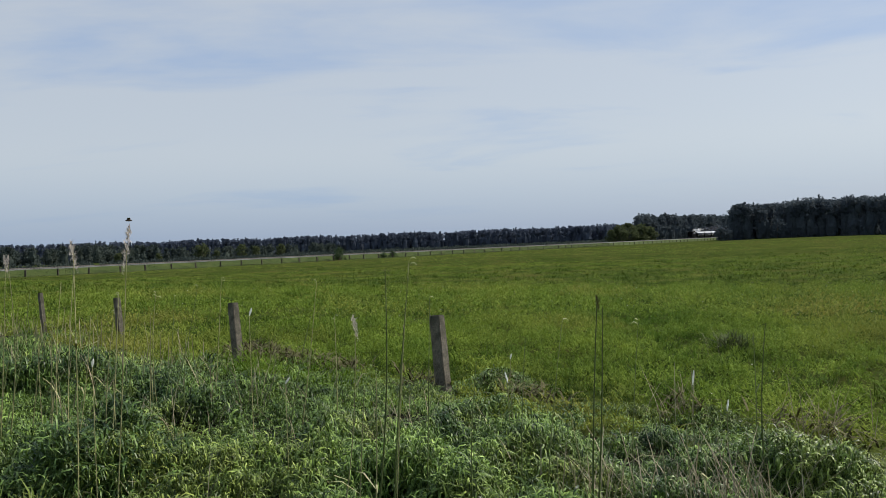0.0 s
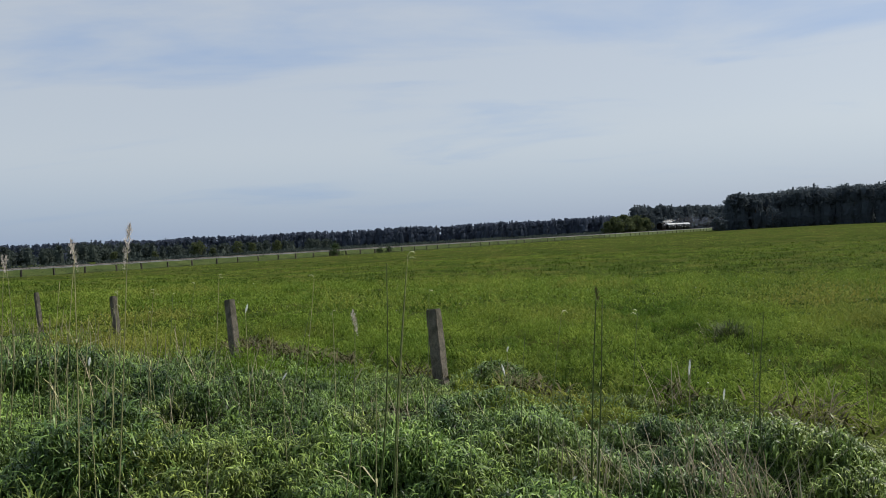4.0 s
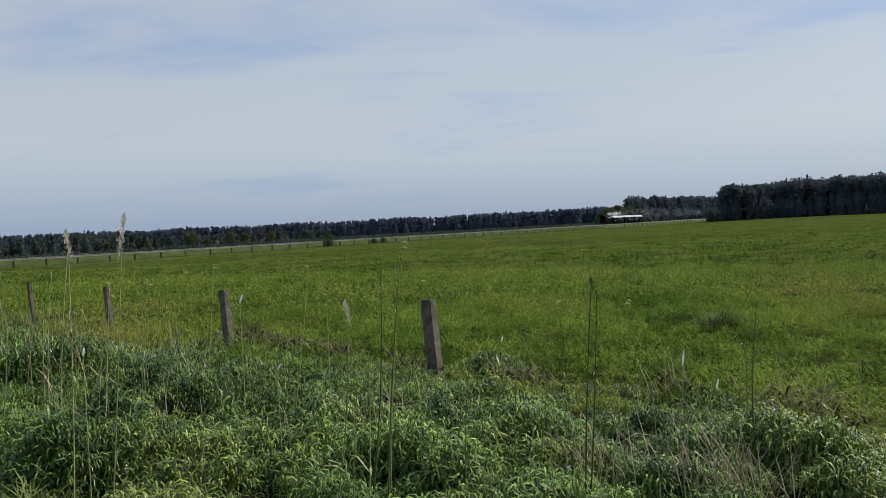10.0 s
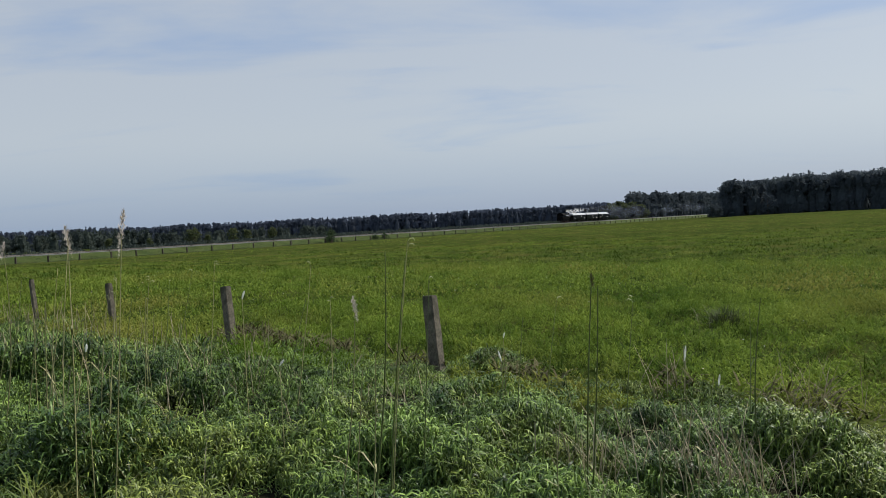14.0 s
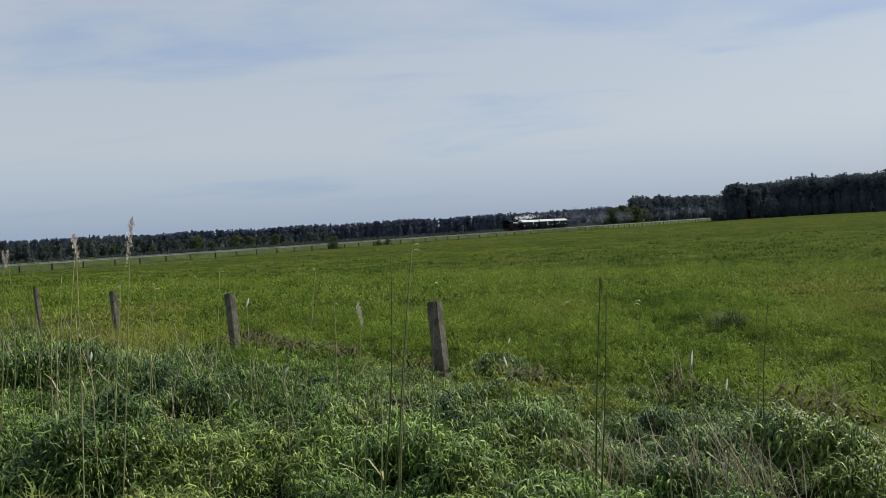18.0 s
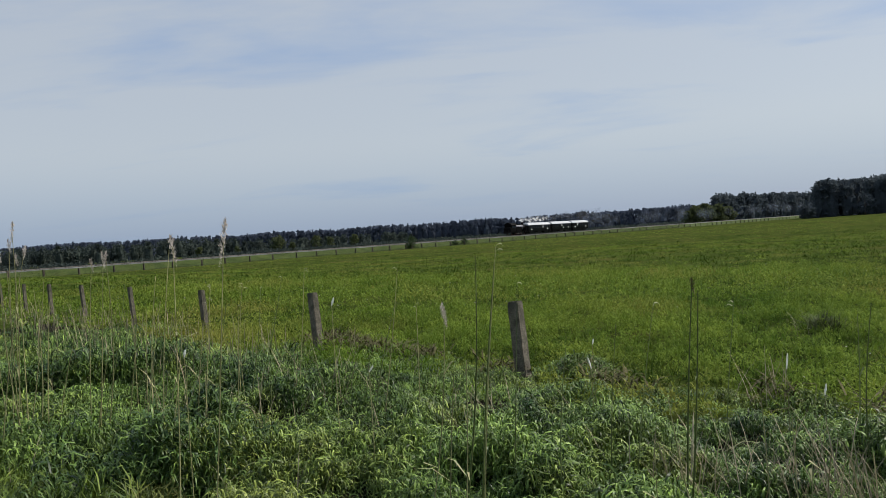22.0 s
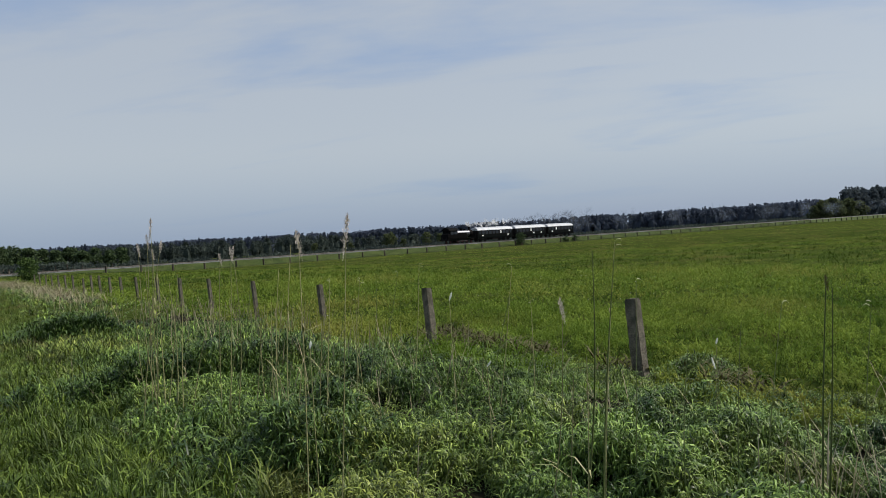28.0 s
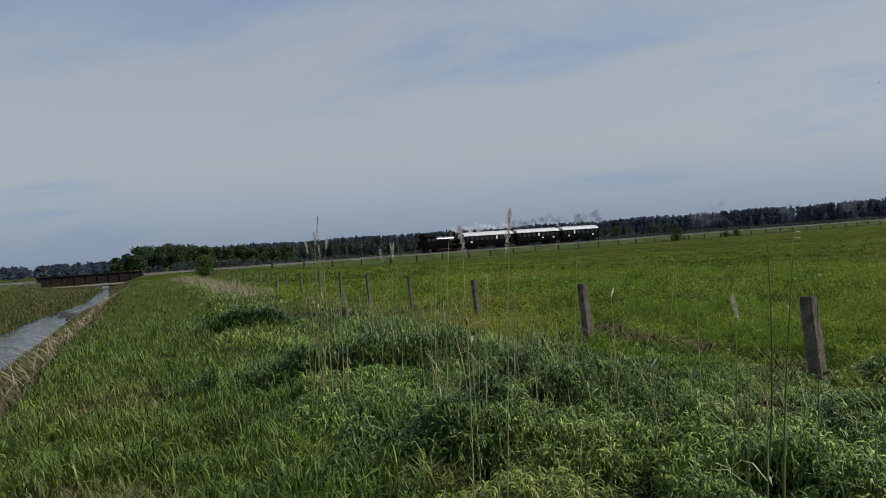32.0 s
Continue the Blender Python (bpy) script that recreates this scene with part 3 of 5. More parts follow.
def coach(length, windows, flip):
    """A coach from its leading buffers (x = 0) back to x = -length."""
    c = tagged(new("passenger_coach"), "dark green old passenger coach with a pale grey roof", "railway coach", "coaches of the train")
    a, b = -0.60, -length + 0.60
    wd = 1.40
    bm = box(b, a, -wd, wd, 1.05, 3.12, 0.05)
    body = part("body", bm, M_COACH, c)
    # barrel roof with rounded ends
    bm = bmesh.new()
    rows, prof = [], [(-1.52, 3.02), (-1.46, 3.20), (-1.22, 3.52), (-0.80, 3.78), (-0.30, 3.90), (0.30, 3.90), (0.80, 3.78), (1.22, 3.52), (1.46, 3.20), (1.52, 3.02)]
    for x, k in ((a + 0.12, 0.90), (a + 0.02, 0.96), (a - 0.6, 1.0), (b + 0.6, 1.0), (b - 0.02, 0.96), (b - 0.12, 0.90)):
        rows.append([bm.verts.new((x, y, 3.02 + (z - 3.02) * (k if k == 1.0 else k * 0.93))) for y, z in prof])
    for r0, r1 in zip(rows, rows[1:]):
        for p0, p1, q0, q1 in zip(r0, r0[1:], r1, r1[1:]):
            bm.faces.new((p0, q0, q1, p1))
    bm.faces.new(rows[0][::-1])
    bm.faces.new(rows[-1])
    bm.faces.new([r[0] for r in rows] + [r[-1] for r in rows[::-1]])
    bmesh.ops.recalc_face_normals(bm, faces=bm.faces[:])
    roof = part("roof", bm, M_ROOF, c, "pale grey curved roof")
    n_v = int(length / 3.2)
    for k in range(n_v):
        x = a - 1.4 - k * (a - b - 2.8) / (n_v - 1)
        part("roof_vent", rod((x, 0.35 * (-1) ** k, 3.82), (x, 0.35 * (-1) ** k, 4.05), 0.13, 0.17, 10), M_ROOF, roof)
    # dark end walls with gangway doors
    for x, sg in ((a, 1), (b, -1)):
        bm = bmesh.new()
        f0 = [bm.verts.new((x + sg * 0.03, y, 3.0 + (z - 3.02) * 0.80)) for y, z in prof]
        lo = [bm.verts.new((x + sg * 0.03, y, 1.05)) for y in (1.38, -1.38)]
        bm.faces.new(f0 + lo)
        r = bmesh.ops.extrude_face_region(bm, geom=bm.faces[:])
        for v in r["geom"]:
            if isinstance(v, bmesh.types.BMVert):
                v.co.x += sg * 0.05
        bmesh.ops.recalc_face_normals(bm, faces=bm.faces[:])
        e = part("end_wall", bm, M_UNDER, c, "sooty black end wall")
        part("gangway_door", box(x + sg * 0.05, x + sg * 0.22, -0.55, 0.55, 1.15, 3.1, 0.03), M_UNDER, e)
        buffers(c, x, sg)
    # windows, doors and plates on both sides
    for y in (-wd, wd):
        sg = 1 if y > 0 else -1
        y0, y1 = sorted((y - sg * 0.01, y + sg * 0.022))
        for k in range(windows):
            x = a - 2.0 - k * (a - b - 4.0) / (windows - 1)
            w = part("window", box(x - 0.50, x + 0.50, y0, y1, 1.98, 2.92, 0.008), M_UNDER, c)
            yy0, yy1 = sorted((y + sg * 0.022, y + sg * 0.030))
            part("pane", box(x - 0.42, x + 0.42, yy0, yy1, 2.06, 2.84), M_PANE, w)
            # a few panes get a white panel painting sky light through the coach
            if (k * 3 + windows) % 7 == 2:
                yy2, yy3 = sorted((y + sg * 0.030, y + sg * 0.036))
                part("blind", box(x - 0.30, x + 0.12, yy2, yy3, 2.10, 2.82), M_SIGN, w, "white panel standing in for sky light through the window")
        for x in (a - 0.75, b + 0.75):
            d = part("side_door", box(x - 0.38, x + 0.38, y0, y1, 1.12, 2.98, 0.01), M_COACH, c)
            yy0, yy1 = sorted((y + sg * 0.022, y + sg * 0.032))
            part("pane", box(x - 0.24, x + 0.24, yy0, yy1, 2.08, 2.84), M_PANE, d)
            part("step", box(x - 0.4, x + 0.4, *sorted((y, y + sg * 0.16)), 0.55, 0.60), M_UNDER, c)
        yy0, yy1 = sorted((y + sg * 0.004, y + sg * 0.03))
        for x in ((a - 1.75, b + 1.75) if not flip else (b + 1.75, b + 5.0)):
            part("number_panel", box(x - 0.28, x + 0.28, yy0, yy1, 1.48, 1.84), M_SIGN, c, "small white panel")
    part("underframe", box(b, a, -1.25, 1.25, 0.82, 1.05), M_UNDER, c)
    part("battery_box", box((a + b) / 2 - 1.1, (a + b) / 2 + 1.1, -1.2, 1.2, 0.45, 0.82, 0.03), M_UNDER, c)
    for x in (a - 2.2, b + 2.2):
        bg = part("bogie", box(x - 1.4, x + 1.4, -1.05, 1.05, 0.45, 0.75, 0.04), M_UNDER, c)
        for dx in (-0.9, 0.9):
            for y in (-0.78, 0.78):
                wheel(bg, x + dx, y, 0.48, M_UNDER)
    return c


def locomotive():
    """A tank engine that runs bunker first: x = 0 at its leading buffers, the chimney at the rear."""
    e = tagged(new("steam_locomotive"), "black steam tank locomotive running bunker first", "locomotive")
    part("frame_plate", box(-12.5, -0.6, -1.1, 1.1, 0.75, 1.25), M_UNDER, e)
    part("running_board", box(-12.5, -0.7, -1.45, 1.45, 1.25, 1.33), M_LOCO, e)
    bk = part("bunker", box(-1.7, -0.75, -1.40, 1.40, 1.33, 2.45, 0.06), M_LOCO, e)
    part("coal", box(-1.6, -0.9, -1.2, 1.2, 2.3, 2.68, 0.18), M_UNDER, bk, "heap of black coal")
    cab = part("cab", box(-4.9, -1.6, -1.42, 1.42, 1.33, 3.40, 0.05), M_LOCO, e)
    bm = rod((-5.1, 0, 2.05), (-1.2, 0, 2.05), 2.12, sides=48)
    bmesh.ops.bisect_plane(bm, geom=bm.verts[:] + bm.edges[:] + bm.faces[:], plane_co=(0, 0, 3.40), plane_no=(0, 0, 1), clear_inner=True)
    bmesh.ops.holes_fill(bm, edges=bm.edges[:])
    part("cab_roof", bm, M_LOCO, cab)
    for y, sg in ((1.42, 1), (-1.42, -1)):
        for x in (-4.6, -3.05):
            part("cab_window", box(x, x + 1.2, *sorted((y, y + sg * 0.02)), 2.40, 3.15), M_PANE, cab)
        tk = part("side_tank", box(-8.9, -4.95, *sorted((sg * 0.95, sg * 1.42)), 1.33, 2.72, 0.05), M_LOCO, e)
        part("tank_lid", rod((-6.4, sg * 1.15, 2.72), (-6.4, sg * 1.15, 2.84), 0.24, sides=14), M_LOCO, tk)
    bo = part("boiler", rod((-11.0, 0, 2.55), (-4.95, 0, 2.55), 0.86, sides=32), M_LOCO_SHINE, e, "polished black boiler")
    for x in (-10.2, -8.9, -7.6, -6.3):
        part("boiler_band", rod((x - 0.04, 0, 2.55), (x + 0.04, 0, 2.55), 0.875, sides=32), M_LOCO, bo)
    part("steam_dome", rod((-8.0, 0, 3.2), (-8.0, 0, 3.85), 0.42, 0.34, 18), M_LOCO, bo)
    part("sand_dome", rod((-9.6, 0, 3.2), (-9.6, 0, 3.7), 0.40, 0.32, 18), M_LOCO, bo)
    part("whistle", rod((-5.6, 0.2, 3.3), (-5.6, 0.2, 3.75), 0.05, sides=8), M_LOCO_SHINE, bo)
    sb = part("smokebox", rod((-12.35, 0, 2.55), (-11.0, 0, 2.55), 0.93, sides=32), M_LOCO, e)
    part("smokebox_door", rod((-12.5, 0, 2.55), (-12.35, 0, 2.55), 0.6, 0.8, 24), M_LOCO, sb)
    ch = part("chimney", rod((-11.6, 0, 3.40), (-11.6, 0, 4.15), 0.30, 0.36, 20), M_LOCO, sb)
    part("chimney_rim", rod((-11.6, 0, 4.12), (-11.6, 0, 4.22), 0.42, sides=20), M_LOCO, ch)
    for y in (-1.05, 1.05):
        part("cylinder", rod((-11.9, y, 0.95), (-10.8, y, 0.95), 0.36, sides=18), M_LOCO, e)
        part("coupling_rod", box(-9.3, -5.5, *sorted((y, y * 1.06)), 0.55, 0.68), M_RAIL, e)
    part("wheel_axle_box", box(-9.8, -5.0, -0.6, 0.6, 0.5, 0.9), M_UNDER, e)
    for x, r in ((-11.3, 0.42), (-9.3, 0.75), (-7.4, 0.75), (-5.5, 0.75), (-2.2, 0.42)):
        for y in (-0.80, 0.80):
            wheel(e, x, y, r, M_RED, "driving_wheel" if r > 0.5 else "carrying_wheel")
    part("buffer_beam", box(-0.72, -0.58, -1.3, 1.3, 0.8, 1.3, 0.02), M_UNDER, e)
    part("buffer_beam", box(-12.62, -12.48, -1.3, 1.3, 0.8, 1.3, 0.02), M_UNDER, e)
    buffers(e, -0.6, 1)
    buffers(e, -12.6, -1)
    for y in (-0.75, 0.75):
        part("lantern", box(-0.7, -0.45, y - 0.13, y + 0.13, 1.38, 1.70, 0.03), M_UNDER, e)
    # the engine is a short one: ten and a half metres over the buffers
    for o in e.children_recursive:
        o.location.x *= 0.8
        if "wheel" not in o.name and "hub" not in o.name or "box" in o.name:
            o.data.transform(Matrix.Diagonal((0.8, 1, 1, 1)))
    return e


LOCO = locomotive()
COACHES = [(coach(14.4, 8, False), 10.55), (coach(13.5, 7, True), 25.1), (coach(12.3, 6, False), 38.7)]


def train_s(t):
    """Where the locomotive's leading buffers are along the railway."""
    d = 32.0 - t
    return 82.27 + 12.728 * d - 0.02038 * d * d


# ---- trees ----
def leaf_quads(centres, size, rnd, flat=0.0):
    """A rhombus of random turn at each centre. Returns verts and faces."""
    n = len(centres)
    a = rnd.normal(size=(n, 3))
    a[:, 2] *= 1 - flat
    a /= np.linalg.norm(a, axis=1)[:, None]
    b = np.cross(a, rnd.normal(size=(n, 3)))
    b /= np.linalg.norm(b, axis=1)[:, None]
    s = (np.asarray(size) * rnd.uniform(0.6, 1.3, n))[:, None]
    co = np.stack([centres + a * s, centres + b * s * 0.6, centres - a * s, centres - b * s * 0.6], 1).reshape(-1, 3)
    return co, np.arange(4 * n).reshape(n, 4)


def crown_points(n, h, kind, rnd):
    """Centres of leaf clumps in a crown; kinds pine, spruce, leaf, bush."""
    if kind == "spruce":
        t = rnd.uniform(0.06, 1, n) ** 0.8
        r = (1 - t) * h * 0.17 * (0.7 + 0.3 * np.sin(t * 40)) + 0.1
        a, q = rnd.uniform(0, 2 * np.pi, n), np.sqrt(rnd.uniform(0.15, 1, n))
        return np.stack([np.cos(a) * r * q, np.sin(a) * r * q, t * h], -1)
    lo, rr, k = {"pine": (0.40, 0.17, 10), "leaf": (0.06, 0.42, 22), "bush": (0.0, 0.66, 16)}[kind]
    cz = rnd.uniform(lo + 0.08, 0.92, k)
    prof = np.sin(np.clip((cz - lo) / (1.02 - lo), 0, 1) ** 0.7 * np.pi) ** 0.6
    ca = rnd.uniform(0, 2 * np.pi, k)
    cr = prof * rr * h * rnd.uniform(0.3, 0.85, k)
    cen = np.stack([np.cos(ca) * cr, np.sin(ca) * cr, cz * h], -1)
    cen[0] = (0, 0, 0.90 * h)
    size = h * rr * rnd.uniform(0.35, 0.65, k)
    i = rnd.integers(0, k, n)
    d = rnd.normal(size=(n, 3))
    d /= np.linalg.norm(d, axis=1)[:, None]
    d *= (rnd.uniform(0.2, 1, n) ** 0.4)[:, None]
    p = cen[i] + d * size[i][:, None] * (1, 1, 0.75)
    p[:, 2] = np.maximum(p[:, 2], 0.02 * h)
    return p


def tapered(p, q, r0, r1, sides=5):
    p, q = np.array(p, float), np.array(q, float)
    d = (q - p) / np.linalg.norm(q - p)
    a = np.cross(d, (0.3, 0.9, 0.1))
    a /= np.linalg.norm(a)
    b = np.cross(d, a)
    an = np.arange(sides) * 2 * np.pi / sides
    ring = np.cos(an)[:, None] * a + np.sin(an)[:, None] * b
    co = np.concatenate([p + ring * r0, q + ring * r1])
    i = np.arange(sides)
    return co, np.stack([i, (i + 1) % sides, sides + (i + 1) % sides, sides + i], -1)


def joined(pieces):
    co, fa, k = [], [], 0
    for c, f in pieces:
        co.append(c)
        fa.append(f + k)
        k += len(c)
    return np.concatenate(co), np.concatenate(fa)


def single_tree(x, y, h, kind, cards, size, leaf, label, category, seed, z=None, name="tree"):
    rnd = np.random.default_rng(seed)
    t = tagged(new(name), label, category)
    t.matrix_world = pose(x, y, float(land(x, y)) if z is None else z)
    pts = crown_points(cards, h, kind, rnd)
    limbs = []
    if kind == "bush":
        for k in range(9):
            q = pts[rnd.integers(0, cards)]
            limbs.append(tapered((rnd.normal() * 0.06 * h, rnd.normal() * 0.06 * h, -0.2), q * (0.8, 0.8, 0.8), 0.03 * h, 0.008 * h))
        part("stems", np_mesh("stems", *joined(limbs), M_BARK), M_BARK, t)
    else:
        part("trunk", np_mesh("trunk", *joined([tapered((0, 0, -0.3), (0, 0, h * 0.55), h * 0.026, h * 0.014, 8), tapered((0, 0, h * 0.55), (0.02 * h, 0, h * 0.92), h * 0.014, h * 0.004, 8)]), M_BARK), M_BARK, t)
        for k in range(6):
            q = pts[rnd.integers(0, cards)]
            part("limb", np_mesh("limb", *tapered((0, 0, max(0.15 * h, q[2] - 0.18 * h)), q, h * 0.010, h * 0.003), M_BARK), M_BARK, t)
    part("crown", np_mesh("crown", *leaf_quads(pts, size, rnd), leaf), leaf, t)
    return t


def core_ball(rnd, lon=8, lat=5):
    """An uneven closed mass of foliage of about unit radius."""
    a = np.arange(lon) * 2 * np.pi / lon
    co, q = [], []
    for i in range(lat):
        e = -np.pi / 2 + np.pi * (i + 0.5) / lat
        r = rnd.uniform(0.6, 1.1, lon)
        co.append(np.stack([np.cos(a) * math.cos(e) * r, np.sin(a) * math.cos(e) * r, np.full(lon, math.sin(e)) * r], -1))
    for i in range(lat - 1):
        for j in range(lon):
            q.append((i * lon + j, i * lon + (j + 1) % lon, (i + 1) * lon + (j + 1) % lon, (i + 1) * lon + j))
    return np.concatenate(co), np.array(q)


def forest(name, spots, heights, kinds, cards, size, leaf, label, seed, under=0, core=0.0, low=0.0):
    """Far woodland as one object: crowns of clumps round a loose core, over thin trunks; low: width of the undergrowth round each tree."""
    rnd = np.random.default_rng(seed)
    crowns, trunks = [], []
    for (x, y), h, kind in zip(spots, heights, kinds):
        z = float(land(x, y))
        sway = rnd.normal(0, 0.03 * h, 2)
        p = crown_points(cards, h, kind, rnd) * (rnd.uniform(0.85, 1.3), rnd.uniform(0.85, 1.3), 1.0) + (x + sway[0], y + sway[1], z)
        crowns.append(leaf_quads(p, size, rnd))
        if under:
            wide = max(2.2, low)
            q = np.stack([x + rnd.normal(0, wide, under), y + rnd.normal(0, wide, under), z + 0.6 * h * rnd.uniform(0, 1, under) ** 1.3], -1)
            crowns.append(leaf_quads(q, size * 1.2, rnd))
        if core:
            k = core_ball(rnd)
            lo, wide = {"pine": (0.52, 0.105), "spruce": (0.10, 0.07)}.get(kind, (0.08, 0.27))
            wide *= h * core
            crowns.append((k[0] * (wide, wide, (0.86 - lo) * 0.5 * h) + (x + sway[0], y + sway[1], z + (0.86 + lo) * 0.5 * h), k[1]))
        if low:
            k = core_ball(rnd)
            crowns.append((k[0] * (low, low, 0.44 * h * rnd.uniform(0.8, 1.15)) + (x, y, z + 0.25 * h), k[1]))
        trunks.append(tapered((x, y, z - 0.3), (x + sway[0], y + sway[1], z + 0.8 * h), 0.22, 0.08, 4))
    ob = tagged(new(name, np_mesh(name, *joined(crowns), leaf)), label, "forest", kind="stuff")
    part("trunks", np_mesh("trunks", *joined(trunks), M_BARK), M_BARK, ob)
    return ob


def polar(az, r):
    """Plan point from degrees clockwise of +y and metres."""
    return r * math.sin(radians(az)), r * math.cos(radians(az))


def build_woods():
    rnd = np.random.default_rng(21)
    # the pine wood that closes the meadow
    spots, hs, ks = [], [], []
    for k in range(640):
        az, r = rnd.uniform(17.9, 36.0), 412 + 90 * rnd.uniform(0, 1) ** 1.5
        if rnd.uniform() < 0.14:
            az = 17.9 + rnd.uniform(0, 1.0)
        spots.append(polar(az, r))
        hs.append(rnd.uniform(15.8, 18.6) + (r - 412) * 0.022 + 0.18 * max(0, az - 20) + (2.2 if rnd.uniform() < 0.05 else 0.0))
        ks.append("spruce" if rnd.uniform() < 0.1 else "pine")
    forest("pine_forest", spots, hs, ks, 150, 0.62, M_PINE_HAZE, "dense dark pine wood at the edge of the meadow", 31, 26, 1.0, 2.8)
    # the wood behind the railway
    spots, hs, ks = [], [], []
    for k in range(560):
        s = rnd.uniform(400, 700)
        x, y = from_rail(s, -10 - 70 * rnd.uniform(0, 1) ** 1.5)
        if math.degrees(math.atan2(x, y)) < 11.4:
            continue
        spots.append((x, y))
        hs.append(rnd.uniform(14.8, 17.2) + (s - 400) * 0.008)
        ks.append("spruce" if rnd.uniform() < 0.2 else "pine")
    forest("pine_forest", spots, hs, ks, 150, 0.66, M_PINE_HAZE, "dark pine wood behind the railway", 32, 26, 1.0, 2.8)
    # the long far wood
    spots, hs, ks = [], [], []
    for row in range(4):
        for az in np.arange(-46, 13.5, 0.27):
            r = 762 + 12 * row + rnd.uniform(-6, 6)
            spots.append(polar(az + rnd.uniform(-0.2, 0.2), r))
            hs.append(rnd.uniform(16.0, 18.6) + 0.5 * float(np.sin(az * 0.9)) + 0.25 * row)
            ks.append("pine" if rnd.uniform() < 0.85 else "spruce")
    forest("far_forest", spots, hs, ks, 130, 0.95, M_FAR_HAZE, "long dark far wood behind the railway", 33, 26, 1.1, 3.4)
    # mixed broadleaved edge in front of it
    spots, hs, ks = [], [], []
    for k in range(230):
        az = -46.0 + 36.0 * rnd.uniform(0, 1) ** 1.35
        spots.append(polar(az, rnd.uniform(620, 700)))
        hs.append(rnd.uniform(9.5, 14.5) * (1.0 if az < -22 else 0.72))
        ks.append("leaf" if rnd.uniform() < 0.7 else "pine")
    forest("mixed_forest", spots, hs, ks, 230, 0.80, M_MIXED, "mixed green woodland edge behind the railway", 34, 20, 0.85, 3.0)
    # scrub close behind the railway
    spots, hs, ks = [], [], []
    for k in range(1150):
        s = rnd.uniform(36, 420)
        spots.append(from_rail(s, -9 - 26 * rnd.uniform(0, 1)))
        hs.append(rnd.uniform(1.4, 2.2) + 0.0016 * (s - 36))
        ks.append("bush")
    for k in range(200):
        x, y = from_rail(rnd.uniform(-150, 30), -5 - 12 * rnd.uniform(0, 1))
        v = x * VX + y * VY
        if v < -8 or v > 1:
            spots.append((x, y))
            hs.append(rnd.uniform(0.9, 1.7))
            ks.append("bush")
    forest("scrub", spots, hs, ks, 70, 0.28, M_MIXED, "low dark scrub behind the railway", 36)
    # low hazy trees beyond the bridge
    spots, hs, ks = [], [], []
    for k in range(150):
        spots.append(polar(rnd.uniform(-66.0, -48.5), rnd.uniform(520, 600)))
        hs.append(rnd.uniform(4.0, 6.0))
        ks.append("leaf")
    forest("far_forest", spots, hs, ks, 150, 0.75, M_FAR_HAZE, "low hazy trees beyond the bridge", 37, 24, 0.9, 2.6)
    spots, hs, ks = [], [], []
    for k in range(200):
        spots.append(polar(rnd.uniform(-66.0, -47.0), rnd.uniform(980, 1080)))
        hs.append(rnd.uniform(8.0, 12.5))
        ks.append("leaf")
    forest("far_forest", spots, hs, ks, 130, 1.6, M_FAR_HAZE, "low far treeline beyond the canal", 35)


def build_trees():
    for k, (az, r, h) in enumerate(((-49.3, 400, 7.4), (-48.6, 408, 9.0), (-47.9, 400, 10.8), (-47.3, 412, 11.4), (-46.6, 405, 11.0), (-45.9, 412, 11.8), (-45.2, 404, 11.0), (-44.4, 414, 11.4), (-43.6, 408, 10.4), (-42.8, 418, 9.6), (-42.0, 410, 8.8), (-41.2, 425, 10.0), (-40.4, 420, 8.6), (-39.6, 440, 9.6), (-38.8, 430, 7.8), (-38.0, 445, 9.2))):
        x, y = polar(az, r)
        single_tree(x, y, h, "leaf", 2200, 0.50, M_LEAF_DARK, "broad round leafy tree behind the railway", "tree", 50 + k)
    for k, (az, r, h) in enumerate(((9.6, 414, 7.4), (10.2, 418, 9.8), (10.9, 424, 11.0), (11.6, 430, 10.2), (12.3, 438, 8.6))):
        x, y = polar(az, r)
        single_tree(x, y, h, "leaf", 1500, 0.55, M_BIRCH, "fresh green leafy tree beside the railway", "tree", 70 + k)
    for k, (az, r, h) in enumerate(BIRCHES):
        x, y = polar(az, r)
        single_tree(x, y, h * 0.92, "leaf", 700, 0.60, M_BIRCH, "pale green leafy tree before the far wood", "tree", 110 + k)
    for k, (az, r, h) in enumerate(((17.0, 400, 6.6), (17.5, 402, 5.2), (20.6, 404, 9.5))):
        x, y = polar(az, r)
        single_tree(x, y, h, "leaf", 900, 0.42, M_PINE_HAZE, "small dark round tree before the pine wood", "tree", 90 + k)
    x, y = polar(-43.8, 96)
    single_tree(x, y, 2.25, "bush", 2600, 0.11, M_LEAF, "round green bush among dry grass on the dike", "bush", 81, name="bush")
    x, y = from_rail(154.6, 7.0)
    single_tree(x, y, 3.0, "bush", 2600, 0.12, M_LEAF_DARK, "round dark green bush beside the railway fence", "bush", 82, name="bush")
    for k, (s, h) in enumerate(((175.2, 1.5), (179.4, 1.7))):
        x, y = from_rail(s, 5.2)
        single_tree(x, y, h, "bush", 700, 0.12, M_LEAF_DARK, "low green bush on the railway embankment", "bush", 83 + k, name="bush")


# bearing, distance and height of the pale trees before the far wood
BIRCHES = [(-19.5, 600, 12.5), (-19.8, 604, 11.5), (-16.9, 590, 10.5), (-15.9, 610, 9), (-14.2, 615, 10), (-18.6, 595, 6.5), (-25.0, 600, 7), (-22.5, 600, 6)]
build_woods()
build_trees()


